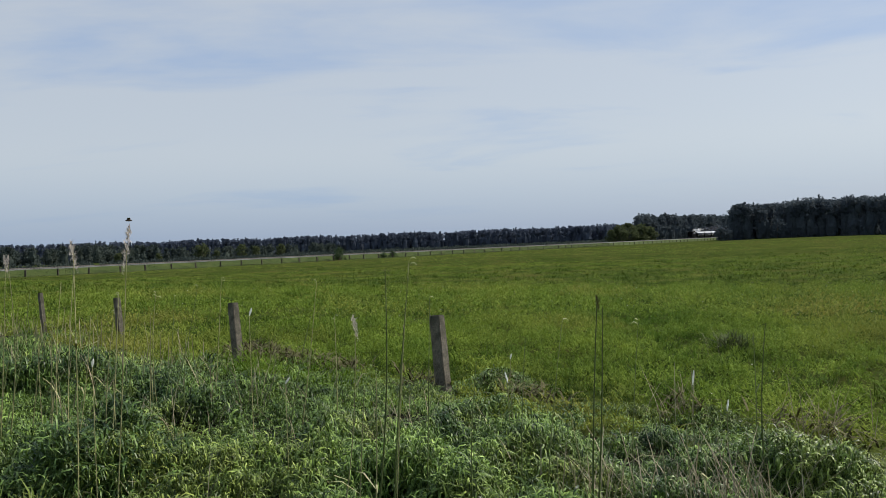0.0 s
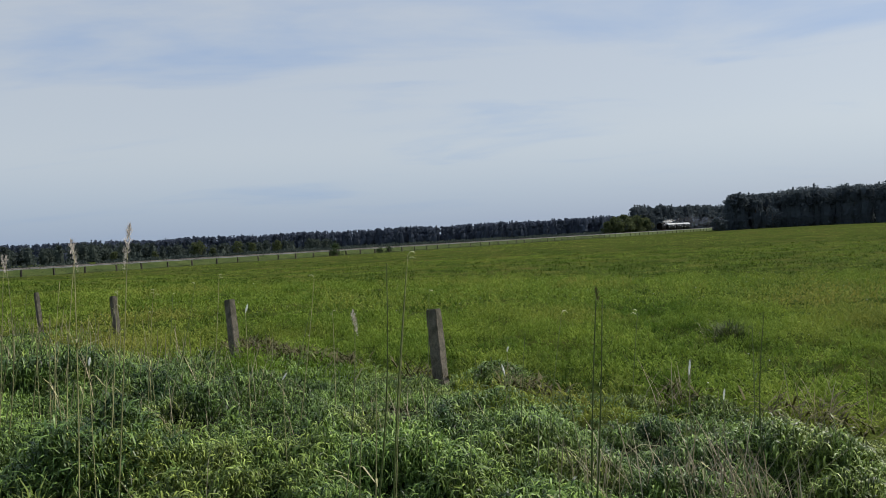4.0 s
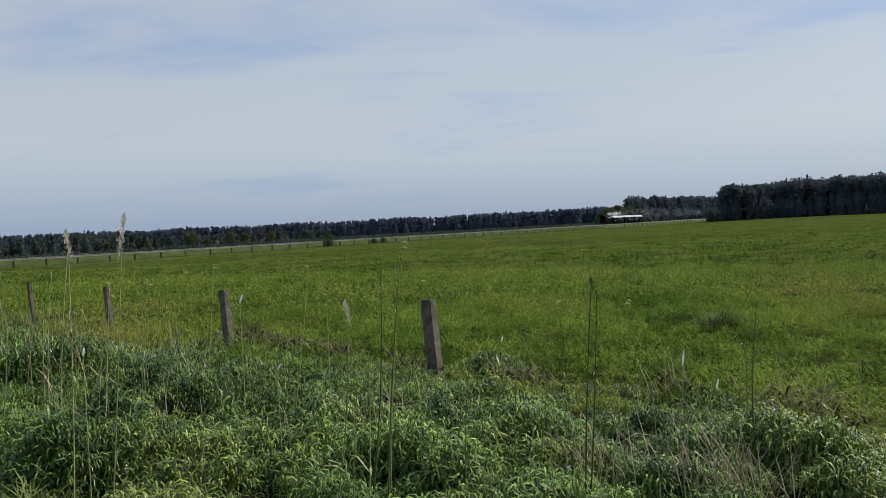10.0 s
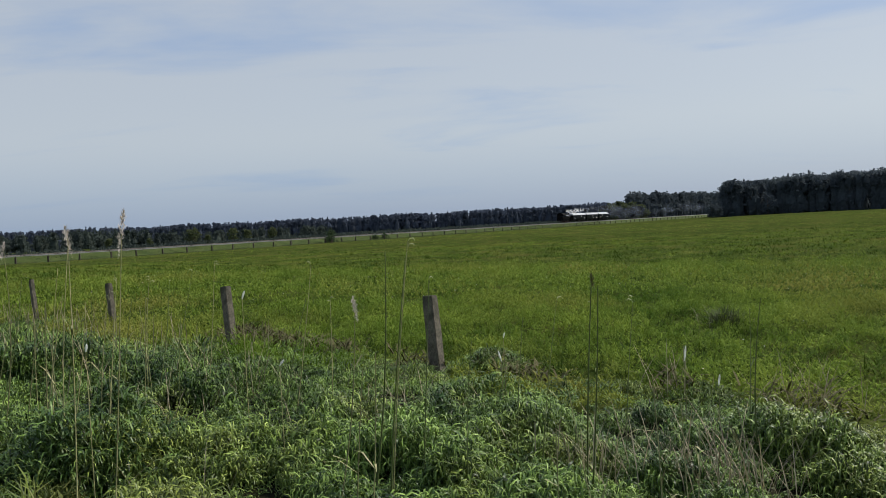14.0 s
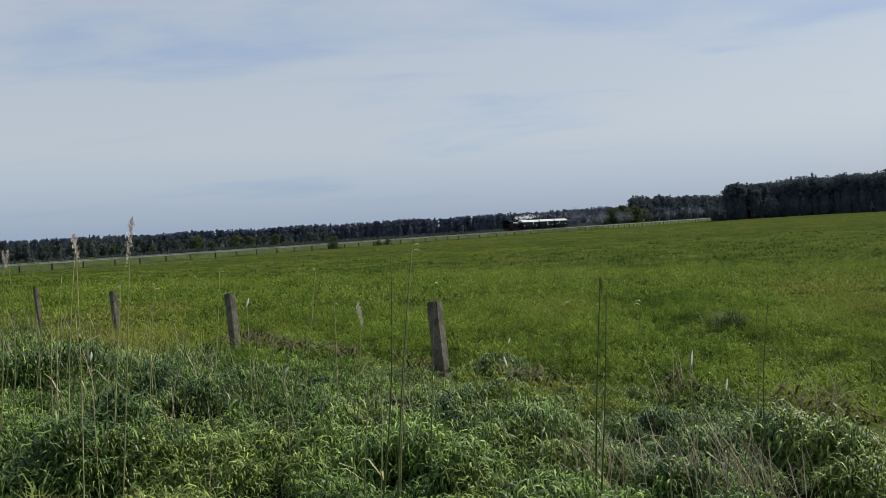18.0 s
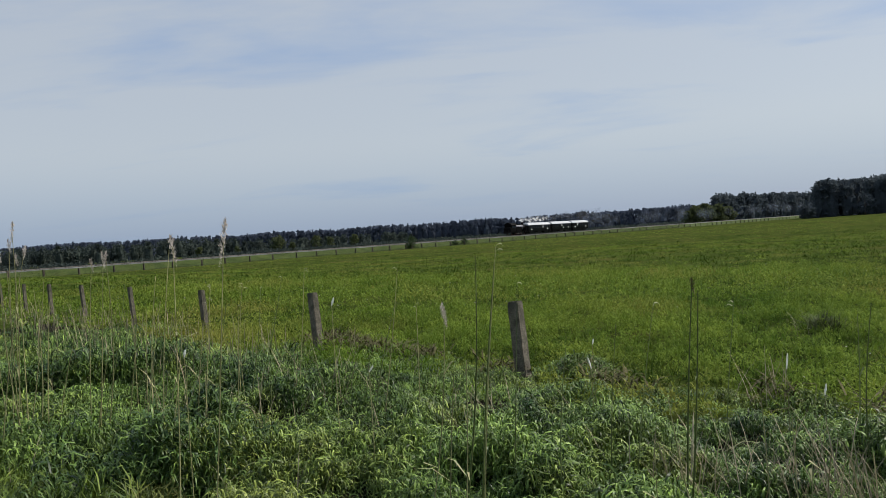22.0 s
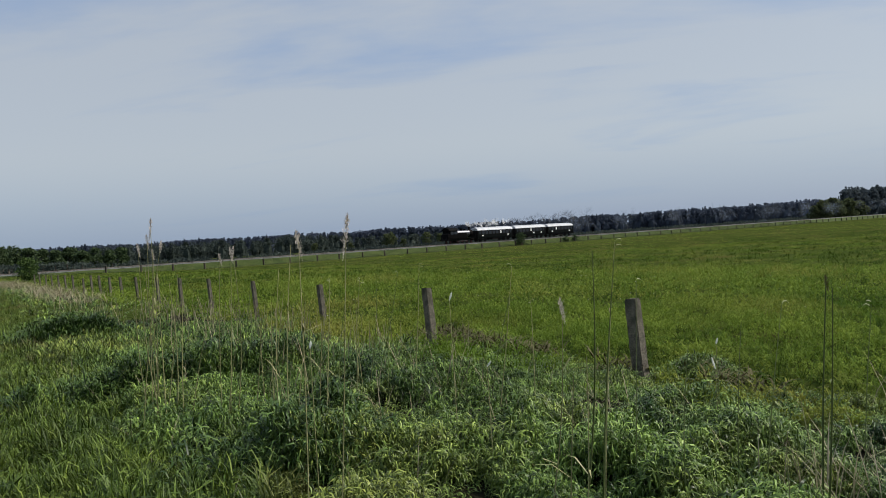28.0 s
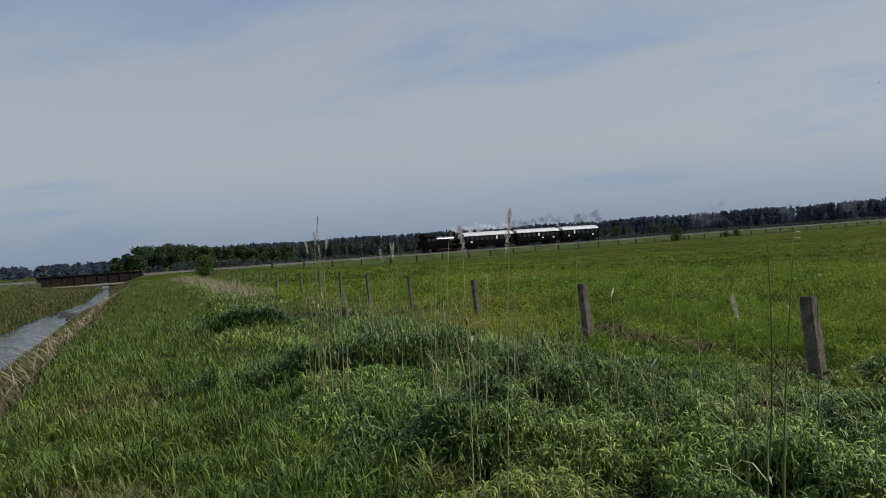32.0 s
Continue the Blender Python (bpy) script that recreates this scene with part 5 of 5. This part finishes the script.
# ---- reeds ----
def reed(x, y, top, lean_x, lean_y, plume, dry=True, seed=0):
    """A reed stalk whose tip stands at height top, leaning by metres; plume: its length, 0 for a bare stalk."""
    rnd = np.random.default_rng(seed)
    z = float(land(x, y))
    r = tagged(new("reed"), "dry reed stalk with a feathery plume" if plume else "thin bare reed stalk among the grass", "reed", "reeds in front of the meadow")
    r.matrix_world = pose(x, y, z - 0.03)
    h = top - z + 0.03
    stout = seed in (17, 18, 20, 21, 22)
    mat = M_REED if dry else M_REED_DARK if stout else M_REED_GREEN
    ts = np.linspace(0, 1, 9)
    bend = 0.02 * h * rnd.normal()
    line = np.stack([lean_x * ts + bend * np.sin(ts * 3.1), lean_y * ts, h * ts], -1)
    wide = 1.0 if math.hypot(x, y) < 5 else 1.3
    rad = wide * ((0.0060 if stout else 0.0038) - (0.0036 if stout else 0.0022) * ts)
    pieces = [tapered(line[k], line[k + 1], rad[k], rad[k + 1], 5) for k in range(8)]
    part("stalk", np_mesh("stalk", *joined(pieces), mat), mat, r)
    for k in range(int(rnd.integers(0, 3))):
        i = int(rnd.integers(2, 7))
        a, ln = rnd.uniform(0, 6.28), rnd.uniform(0.08, 0.2)
        q = line[i] + (math.cos(a) * ln, math.sin(a) * ln, ln * rnd.uniform(-0.4, 0.8))
        sd = np.array((-math.sin(a), math.cos(a), 0)) * 0.005
        mid = (line[i] + q) / 2 + (0, 0, 0.03)
        co = np.array([line[i] - sd * 0.5, line[i] + sd * 0.5, mid - sd, mid + sd, q])
        me = bpy.data.meshes.new("leaf")
        me.from_pydata(co.tolist(), [], [(0, 1, 3, 2), (2, 3, 4)])
        me.materials.append(mat)
        part("leaf", me, mat, r)
    if 0 < plume < 0.055:
        # a small head: the tip leaf hooks over, with a few pale scraps on it
        side = 1.0 if seed % 2 else -1.0
        tip, pieces = np.array((lean_x, lean_y, h)), []
        for j in range(1 + seed % 3):
            ln, a0 = rnd.uniform(0.03, 0.07), rnd.uniform(-0.5, 0.5)
            p, ang = tip - (0, 0, 0.028 * j), rnd.uniform(0.6, 1.3)
            rows = []
            for q, wdt in ((0, 0.5), (1, 1.0), (2, 0.9), (3, 0.15)):
                rows += [p + (0, -0.0045 * wdt, -0.002 * wdt), p + (0, 0.0045 * wdt, 0.002 * wdt)]
                p = p + np.array((side * math.cos(ang) * math.cos(a0), math.sin(a0), math.sin(ang))) * ln / 3
                ang -= rnd.uniform(0.6, 1.3)
            side = -side if rnd.uniform() < 0.4 else side
            pieces.append((np.array(rows), np.array([(0, 1, 3, 2), (2, 3, 5, 4), (4, 5, 7, 6)])))
        part("seed_head", np_mesh("seed_head", *joined(pieces), M_PALE_TIP), M_PALE_TIP, r)
    elif plume:
        n = int(40 + 1500 * plume)
        head = M_PLUME if dry else M_HEAP
        t = rnd.uniform(0, 1, n)
        side = 1.0 if seed % 3 else -1.0
        # branches hang to one side: a ragged foot, a narrow pointed top
        wd = (min(0.016, 0.16 * plume) * np.sin(np.clip(1.02 - t, 0, 1) ** 0.8 * np.pi) ** 0.8 + 0.0025) * (0.6 + 0.4 * np.sin(t * 31 + seed))
        a = rnd.uniform(0, 2 * np.pi, n)
        q = np.sqrt(rnd.uniform(0, 1, n))
        drift = side * 0.10 * plume * ((1 - t) ** 2 - 0.8 * t * t)
        c = np.stack([lean_x + np.cos(a) * wd * q + drift, lean_y + np.sin(a) * wd * q, h - 0.04 + (t - 0.35) * plume], -1)
        d = np.stack([np.cos(a) * 0.3 + 0.25 * side, np.sin(a) * 0.3, 1.0 - 1.1 * (1 - t) ** 2], -1) * rnd.uniform(0.008, 0.022, n)[:, None]
        s = np.stack([-np.sin(a), np.cos(a), np.zeros(n)], -1) * 0.0020
        co = np.stack([c - s, c + s, c + d], 1).reshape(-1, 3)
        part("plume", np_mesh("plume", co, np.arange(3 * n).reshape(n, 3), head), head, r)
    return r


REEDS = []
# the gust under which each reed stands upright as placed
STILL = [-21] * 3 + [-8] * 14 + [-21] * 39 + [-8] * 7
REEDS.append(reed(-1.596, 3.228, 1.643, 0.106, 0.050, 0.20, True, 0))
REEDS.append(reed(-1.756, 3.257, 1.632, 0.034, 0.018, 0.13, True, 1))
REEDS.append(reed(-3.753, 5.908, 1.599, 0.078, 0.049, 0.14, True, 2))
REEDS.append(reed(-3.759, 6.012, 1.608, 0.059, 0.035, 0.13, True, 3))
REEDS.append(reed(-3.846, 5.958, 1.566, 0.053, 0.034, 0.11, True, 4))
REEDS.append(reed(-3.087, 5.692, 1.637, 0.100, 0.049, 0.00, True, 5))
REEDS.append(reed(-4.294, 5.646, 1.836, 0.051, 0.037, 0.20, True, 6))
REEDS.append(reed(-4.408, 5.771, 1.756, 0.041, 0.031, 0.12, True, 7))
REEDS.append(reed(-4.219, 5.698, 1.682, -0.105, -0.078, 0.12, True, 8))
REEDS.append(reed(-4.282, 5.445, 1.705, 0.197, 0.139, 0.10, True, 9))
REEDS.append(reed(-4.437, 5.960, 1.649, 0.002, 0.002, 0.10, True, 10))
REEDS.append(reed(-4.367, 5.802, 1.535, -0.025, -0.019, 0.00, True, 11))
REEDS.append(reed(-4.214, 5.702, 1.483, -0.002, -0.002, 0.00, True, 12))
REEDS.append(reed(-4.452, 6.157, 1.367, 0.015, 0.010, 0.00, True, 13))
REEDS.append(reed(-4.624, 6.246, 1.435, 0.155, 0.105, 0.00, True, 14))
REEDS.append(reed(-4.823, 6.310, 1.275, -0.056, -0.041, 0.00, True, 15))
REEDS.append(reed(-4.299, 6.057, 1.263, 0.051, 0.034, 0.00, True, 16))
REEDS.append(reed(-0.582, 3.958, 1.501, 0.109, 0.014, 0.00, False, 17))
REEDS.append(reed(-0.493, 4.071, 1.446, 0.126, 0.013, 0.00, False, 18))
REEDS.append(reed(-0.490, 4.173, 1.533, 0.123, 0.011, 0.05, True, 19))
REEDS.append(reed(0.527, 3.965, 1.316, 0.063, -0.009, 0.07, False, 20))
REEDS.append(reed(0.558, 4.062, 1.260, 0.071, -0.011, 0.00, False, 21))
REEDS.append(reed(1.663, 4.715, 1.083, 0.020, -0.007, 0.00, False, 22))
REEDS.append(reed(1.668, 4.925, 0.999, 0.013, -0.005, 0.00, False, 23))
REEDS.append(reed(-2.871, 6.882, 1.326, 0.326, 0.121, 0.03, False, 24))
REEDS.append(reed(-2.564, 7.342, 1.373, 0.115, 0.039, 0.03, True, 25))
REEDS.append(reed(-3.007, 7.170, 1.274, 0.008, 0.003, 0.03, True, 26))
REEDS.append(reed(-2.947, 7.021, 1.232, 0.154, 0.062, 0.03, False, 27))
REEDS.append(reed(-3.298, 5.950, 1.433, 0.050, 0.028, 0.00, True, 28))
REEDS.append(reed(-3.221, 5.625, 1.252, 0.144, 0.079, 0.00, True, 29))
REEDS.append(reed(-3.930, 6.145, 1.365, 0.245, 0.146, 0.00, False, 30))
REEDS.append(reed(-3.336, 5.931, 1.174, 0.024, 0.013, 0.00, True, 31))
REEDS.append(reed(-3.067, 5.711, 1.177, 0.141, 0.073, 0.00, True, 32))
REEDS.append(reed(-3.570, 5.981, 1.082, 0.109, 0.063, 0.00, True, 33))
REEDS.append(reed(-2.762, 5.683, 1.342, 0.087, 0.041, 0.05, True, 34))
REEDS.append(reed(-2.864, 5.813, 1.229, 0.092, 0.044, 0.04, True, 35))
REEDS.append(reed(-2.994, 6.469, 1.133, 0.112, 0.050, 0.00, False, 36))
REEDS.append(reed(-3.397, 6.632, 1.109, 0.081, 0.041, 0.00, False, 37))
REEDS.append(reed(-3.127, 7.296, 0.997, -0.041, -0.018, 0.00, True, 38))
REEDS.append(reed(-0.337, 4.387, 1.317, 0.059, 0.004, 0.02, False, 39))
REEDS.append(reed(-0.070, 4.199, 0.982, 0.043, 0.000, 0.00, False, 40))
REEDS.append(reed(-1.524, 6.022, 1.098, 0.208, 0.047, 0.00, False, 41))
REEDS.append(reed(-1.602, 6.836, 1.330, 0.173, 0.036, 0.03, True, 42))
REEDS.append(reed(-1.245, 6.634, 1.045, 0.009, 0.001, 0.02, True, 43))
REEDS.append(reed(-0.759, 3.828, 1.233, 0.141, 0.023, 0.12, True, 44))
REEDS.append(reed(0.348, 4.588, 1.141, 0.128, -0.013, 0.03, False, 45))
REEDS.append(reed(0.870, 4.721, 1.114, 0.070, -0.014, 0.02, False, 46))
REEDS.append(reed(0.206, 4.495, 1.060, 0.049, -0.003, 0.00, False, 47))
REEDS.append(reed(-0.598, 3.550, 0.963, 0.060, 0.009, 0.00, True, 48))
REEDS.append(reed(-0.527, 3.460, 1.053, 0.057, 0.008, 0.00, True, 49))
REEDS.append(reed(0.780, 3.412, 0.879, -0.025, 0.006, 0.00, True, 50))
REEDS.append(reed(0.886, 3.283, 0.808, -0.046, 0.012, 0.00, True, 51))
REEDS.append(reed(0.552, 3.459, 0.851, -0.167, 0.020, 0.00, True, 52))
REEDS.append(reed(0.323, 3.385, 0.703, -0.015, 0.001, 0.00, True, 53))
REEDS.append(reed(0.458, 3.574, 0.705, 0.205, -0.036, 0.00, True, 54))
REEDS.append(reed(0.858, 3.290, 0.717, 0.053, -0.015, 0.00, True, 55))
REEDS.append(reed(-2.595, 6.720, 0.936, 0.044, 0.016, 0.00, False, 56))
REEDS.append(reed(-3.000, 6.911, 1.088, 0.052, 0.021, 0.02, True, 57))
REEDS.append(reed(-3.512, 6.130, 1.035, -0.011, -0.006, 0.00, True, 58))
REEDS.append(reed(-3.726, 5.819, 0.874, 0.110, 0.065, 0.00, True, 59))
REEDS.append(reed(-4.157, 5.929, 1.059, 0.185, 0.118, 0.00, True, 60))
REEDS.append(reed(-3.206, 5.926, 0.863, -0.052, -0.028, 0.00, True, 61))
REEDS.append(reed(-2.735, 5.792, 0.686, -0.026, -0.011, 0.00, True, 62))


def pale_leaf(top, foot):
    """A bleached, folded reed leaf on a thin stem."""
    a, b = Vector(top), Vector(foot)
    g = float(land(b.x, b.y))
    t = tagged(new("dry_leaf"), "bleached white dry leaf standing on a thin stem", "dry leaf", "bleached leaves in the grass")
    t.matrix_world = pose(b.x, b.y, g - 0.02)
    lo, hi = b - Vector((b.x, b.y, g - 0.02)), a - Vector((b.x, b.y, g - 0.02))
    part("stem", np_mesh("stem", *tapered((0, 0, 0), lo, 0.003, 0.002), M_REED), M_REED, t)
    side, fold = Vector((0.0065, 0.002, 0)), Vector((0.0, -0.006, 0))
    mid = lo.lerp(hi, 0.45)
    rows = [(lo, 0.4), (mid, 1.2), (lo.lerp(hi, 0.8), 0.9), (hi, 0.2)]
    co, fa = [], []
    for p, k in rows:
        co += [p - side * k, p + fold * k, p + side * k]
    for i in range(3):
        fa += [(3 * i, 3 * i + 1, 3 * i + 4, 3 * i + 3), (3 * i + 1, 3 * i + 2, 3 * i + 5, 3 * i + 4)]
    part("leaf", np_mesh("leaf", [tuple(c) for c in co], fa, M_PALE), M_PALE, t)


pale_leaf((1.442, 5.411, 0.702), (1.432, 5.414, 0.597))
pale_leaf((0.171, 5.898, 0.650), (0.193, 5.897, 0.564))
pale_leaf((1.560, 5.065, 0.566), (1.551, 5.068, 0.493))
pale_leaf((0.245, 6.395, 0.715), (0.234, 6.396, 0.669))
pale_leaf((-1.549, 5.277, 1.235), (-1.566, 5.272, 1.178))
pale_leaf((-2.251, 4.464, 1.026), (-2.258, 4.461, 0.978))
pale_leaf((-1.202, 4.853, 0.822), (-1.227, 4.847, 0.782))



# ---- smoke, steam and insects ----
def puff(name, n, spread, fleck, mat, label, category, seed):
    """A loose cloud of a few soft, thin shreds round its origin."""
    rnd = np.random.default_rng(seed)
    c = rnd.normal(0, 0.75, (n, 3)) * spread
    a = rnd.normal(size=(n, 3))
    a /= np.linalg.norm(a, axis=1)[:, None]
    b = np.cross(a, rnd.normal(size=(n, 3)))
    b /= np.linalg.norm(b, axis=1)[:, None]
    k = (fleck * rnd.uniform(0.6, 1.4, n))[:, None]
    a, b = a * k, b * k
    co = np.stack([c - a - b, c + a - b, c + a + b, c - a + b], 1).reshape(-1, 3)
    me = np_mesh(name, co, np.arange(4 * n).reshape(n, 4), mat)
    me.uv_layers.new(name="UVMap").data.foreach_set("uv", np.tile(np.array((0, 0, 1, 0, 1, 1, 0, 1), np.float32), n))
    return tagged(new(name, me), label, category, name.replace("_", " ") + "s of the train", "stuff")


STEAM = [puff("steam_puff", 9, (1.2, 0.5, 0.45), 0.85, M_STEAM, "white steam drifting over the coaches", "steam", 300 + k) for k in range(5)]
SOOT = [puff("smoke_puff", 7, (2.0 + 0.12 * k, 0.7, 0.45 + 0.05 * k), 1.1 + 0.05 * k, M_SOOT, "thin grey smoke trailing over the coaches", "smoke", 310 + k) for k in range(9)]
SMOKE = [puff("smoke_puff", 9, (6.0, 1.8, 1.6), 3.0, M_SMOKE, "thin grey smoke hanging over the railway", "smoke", 340 + k) for k in range(14)]


def insect(size, mat=M_INSECT):
    e = tagged(new("flying_insect"), "small tan flying insect in the air" if mat is M_INSECT_PALE else "small brown flying insect in the air", "insect")
    bm = bmesh.new()
    bmesh.ops.create_uvsphere(bm, u_segments=10, v_segments=6, radius=1.0, matrix=Matrix.Diagonal((size * 0.5, size * 0.16, size * 0.16, 1)))
    part("body", bm, mat, e)
    for sg in (-1, 1):
        co = [(0.15 * size, 0, 0.1 * size), (0.25 * size, sg * 0.45 * size, 0.35 * size), (-0.15 * size, sg * 0.55 * size, 0.38 * size), (-0.25 * size, sg * 0.1 * size, 0.12 * size)]
        part("wing", np_mesh("wing", co, [(0, 1, 2, 3)], mat), mat, e)
    return e


INSECTS = [insect(0.016), insect(0.022, M_INSECT_PALE), insect(0.014), insect(0.013), insect(0.006)]


# ---- what moves ----
def train_pose(t, back):
    s = train_s(t) + back
    x, y = from_rail(s, 0.0)
    return pose(x, y, RAIL_Z + float(climb(s)), 0, 0, math.degrees(math.atan2(-DY, -DX)))


def smoke_rows(k):
    """The puffs trail behind the last coach; one after the other, the rearmost first, stays behind and slowly drifts."""
    free = 0.4 + 2.2 * k
    back = 56.0 + 6.5 * (13 - k)
    rows = []
    for t in [2.0 * i for i in range(17)]:
        if t < free - 0.8:
            s, age = train_s(t) + back, 0.0
        else:
            s, age = train_s(free) + back, max(0.0, t - free)
        if rows and rows[-1][2] == 0.0 and age > 0.0 and free > 0:
            x, y = from_rail(train_s(free) + back, 0.0)
            rows.append((free, pose(x, y, RAIL_Z + 3.8 + float(climb(s))), 0.01))
        x, y = from_rail(s, -0.12 * age)
        rows.append((t, pose(x, y, RAIL_Z + 3.8 + 0.10 * age + float(climb(s)), 0, 0, 57.3 + 0.6 * age), age))
    return [(t, m) for t, m, _ in rows]


def wheel_rows(w, r):
    """Turns of less than a right angle as the train rolls."""
    base, rows, a, t = Vector(w.location), [], 0.0, 0.0
    start = train_s(0.0)
    while t < 32.0:
        rows.append((t, Matrix.Translation(base) @ Matrix.Rotation((start - train_s(t)) / r, 4, "Y")))
        t = round(t + (2 if r > 0.6 else 1) / FPS, 5)
    rows.append((32.0, Matrix.Translation(base) @ Matrix.Rotation((start - train_s(32.0)) / r, 4, "Y")))
    return rows


GUSTS = [(0, -21), (1, -16), (2, -20), (3, 8), (3.5, 5), (5.5, 10), (6, 5), (6.5, -18), (7, -15), (8, 20), (8.5, 28), (9, -23), (10, 8), (11, 15),
         (12, 0), (13, 15), (13.5, 25), (14, -5), (14.5, 33), (16.5, 30), (17, 33), (18, 10), (19, 26), (20, 13), (20.5, 3), (21, 18), (22, 13), (23, 18),
         (24, 5), (25, 0), (27.5, -5), (28, -8), (29, -18), (30, -15), (31, -8), (32, -15)]


def motions():
    times = [2.0 * k for k in range(17)]
    walk(LOCO, [(t, train_pose(t, 0.0)) for t in times])
    for c, back in COACHES:
        walk(c, [(t, train_pose(t, back)) for t in times])
    # reeds sway in the wind; the values are millimetres at eye height
    for k, r in enumerate(REEDS):
        base = r.matrix_world.copy()
        late, gain = 0.13 * (k % 5), 0.7 + 0.12 * (k % 6)
        if k < 2:
            late, gain = 0.0, 1.0
        rows = [(t, base @ Matrix.Rotation(gain * (mm - STILL[k]) / 1600.0, 4, "Y")) for t, mm in GUSTS]
        walk(r, [(0.0, rows[0][1])] + [(t + late, m) for t, m in rows[1:-1]] + [rows[-1]])
    # steam rides over the coaches, smoke stays behind
    for k, p in enumerate(STEAM + SOOT):
        back, up = 9.6 + 3.3 * k, 4.75 + 0.10 * k
        walk(p, [(t, train_pose(t, back) @ pose(0, 0, up, 0, 0, 25 * math.sin(0.4 * t + k))) for t in times])
    for k, p in enumerate(SMOKE):
        walk(p, smoke_rows(k))
    for o in LOCO.children:
        if o.name.startswith("driving_wheel"):
            walk(o, wheel_rows(o, 0.75))
    a, b, c, d, e = INSECTS
    walk(a, [(0.0, pose(-0.82, 1.82, 1.69, 0, 0, 20)), (0.1, pose(-0.95, 1.75, 1.73, 0, 0, 20)), (0.4, pose(-1.9, 1.0, 2.0, 0, 0, 60)), (1.0, pose(-4.0, -2.0, 2.2, 0, 0, 60)), (32.0, pose(-5.0, -4.0, 2.2, 0, 0, 60))])
    walk(b, [(0.0, pose(2.0, -1.0, 1.6, 0, 0, 150)), (10.6, pose(1.6, -0.6, 1.6, 0, 0, 150)), (10.8, pose(0.46, 0.68, 1.57, 0, 0, 160)), (10.9, pose(0.07, 0.80, 1.56, 0, 0, 175)), (11.0, pose(-0.33, 0.61, 1.55, 0, 0, 205)), (11.1, pose(-0.65, 0.40, 1.55, 0, 0, 215)), (11.5, pose(-2.5, -0.8, 1.6, 0, 0, 215)), (32.0, pose(-4.0, -3.0, 1.8, 0, 0, 215))])
    walk(c, [(0.0, pose(2.0, -2.0, 1.4, 0, 0, 130)), (29.6, pose(1.5, -0.5, 1.4, 0, 0, 130)), (29.9, pose(0.15, 1.17, 1.49, 0, 0, 130)), (30.0, pose(-0.24, 1.50, 1.67, 0, 0, 130)), (30.1, pose(-0.39, 1.68, 1.77, 0, 0, 130)), (30.2, pose(-0.53, 1.85, 1.87, 0, 0, 130)), (30.3, pose(-0.70, 2.00, 1.95, 0, 0, 130)), (30.4, pose(-0.87, 2.15, 2.02, 0, 0, 130)), (30.5, pose(-1.05, 2.28, 2.09, 0, 0, 130)), (30.8, pose(-1.79, 2.96, 2.53, 0, 0, 130)), (32.0, pose(-6.0, 7.0, 7.0, 0, 0, 130))])

    walk(d, [(0.0, pose(-4.0, -2.0, 1.9, 0, 0, 140)), (23.6, pose(-3.6, 0.2, 2.0, 0, 0, 140)), (24.0, pose(-1.18, 2.06, 2.04, 0, 0, 140)), (24.4, pose(-0.5, 3.9, 3.6, 0, 0, 140)), (32.0, pose(3.0, 6.0, 9.0, 0, 0, 140))])
    walk(e, [(0.0, pose(2.0, -1.5, 2.0, 0, 0, 100)), (12.7, pose(1.6, 0.2, 2.1, 0, 0, 100)), (13.0, pose(0.37, 2.22, 1.74, 0, 0, 100)), (13.3, pose(1.2, 3.6, 3.4, 0, 0, 100)), (20.0, pose(0.0, -2.0, 3.0, 0, 0, 100)), (28.7, pose(-2.6, 0.4, 2.1, 0, 0, 100)), (29.0, pose(-1.81, 1.79, 1.9, 0, 0, 100)), (29.3, pose(-3.2, 2.6, 2.0, 0, 0, 100)), (30.5, pose(0.5, -1.5, 2.2, 0, 0, 100)), (31.8, pose(0.9, 1.2, 2.2, 0, 0, 100)), (32.0, pose(-0.04, 2.53, 1.97, 0, 0, 100))])


motions()
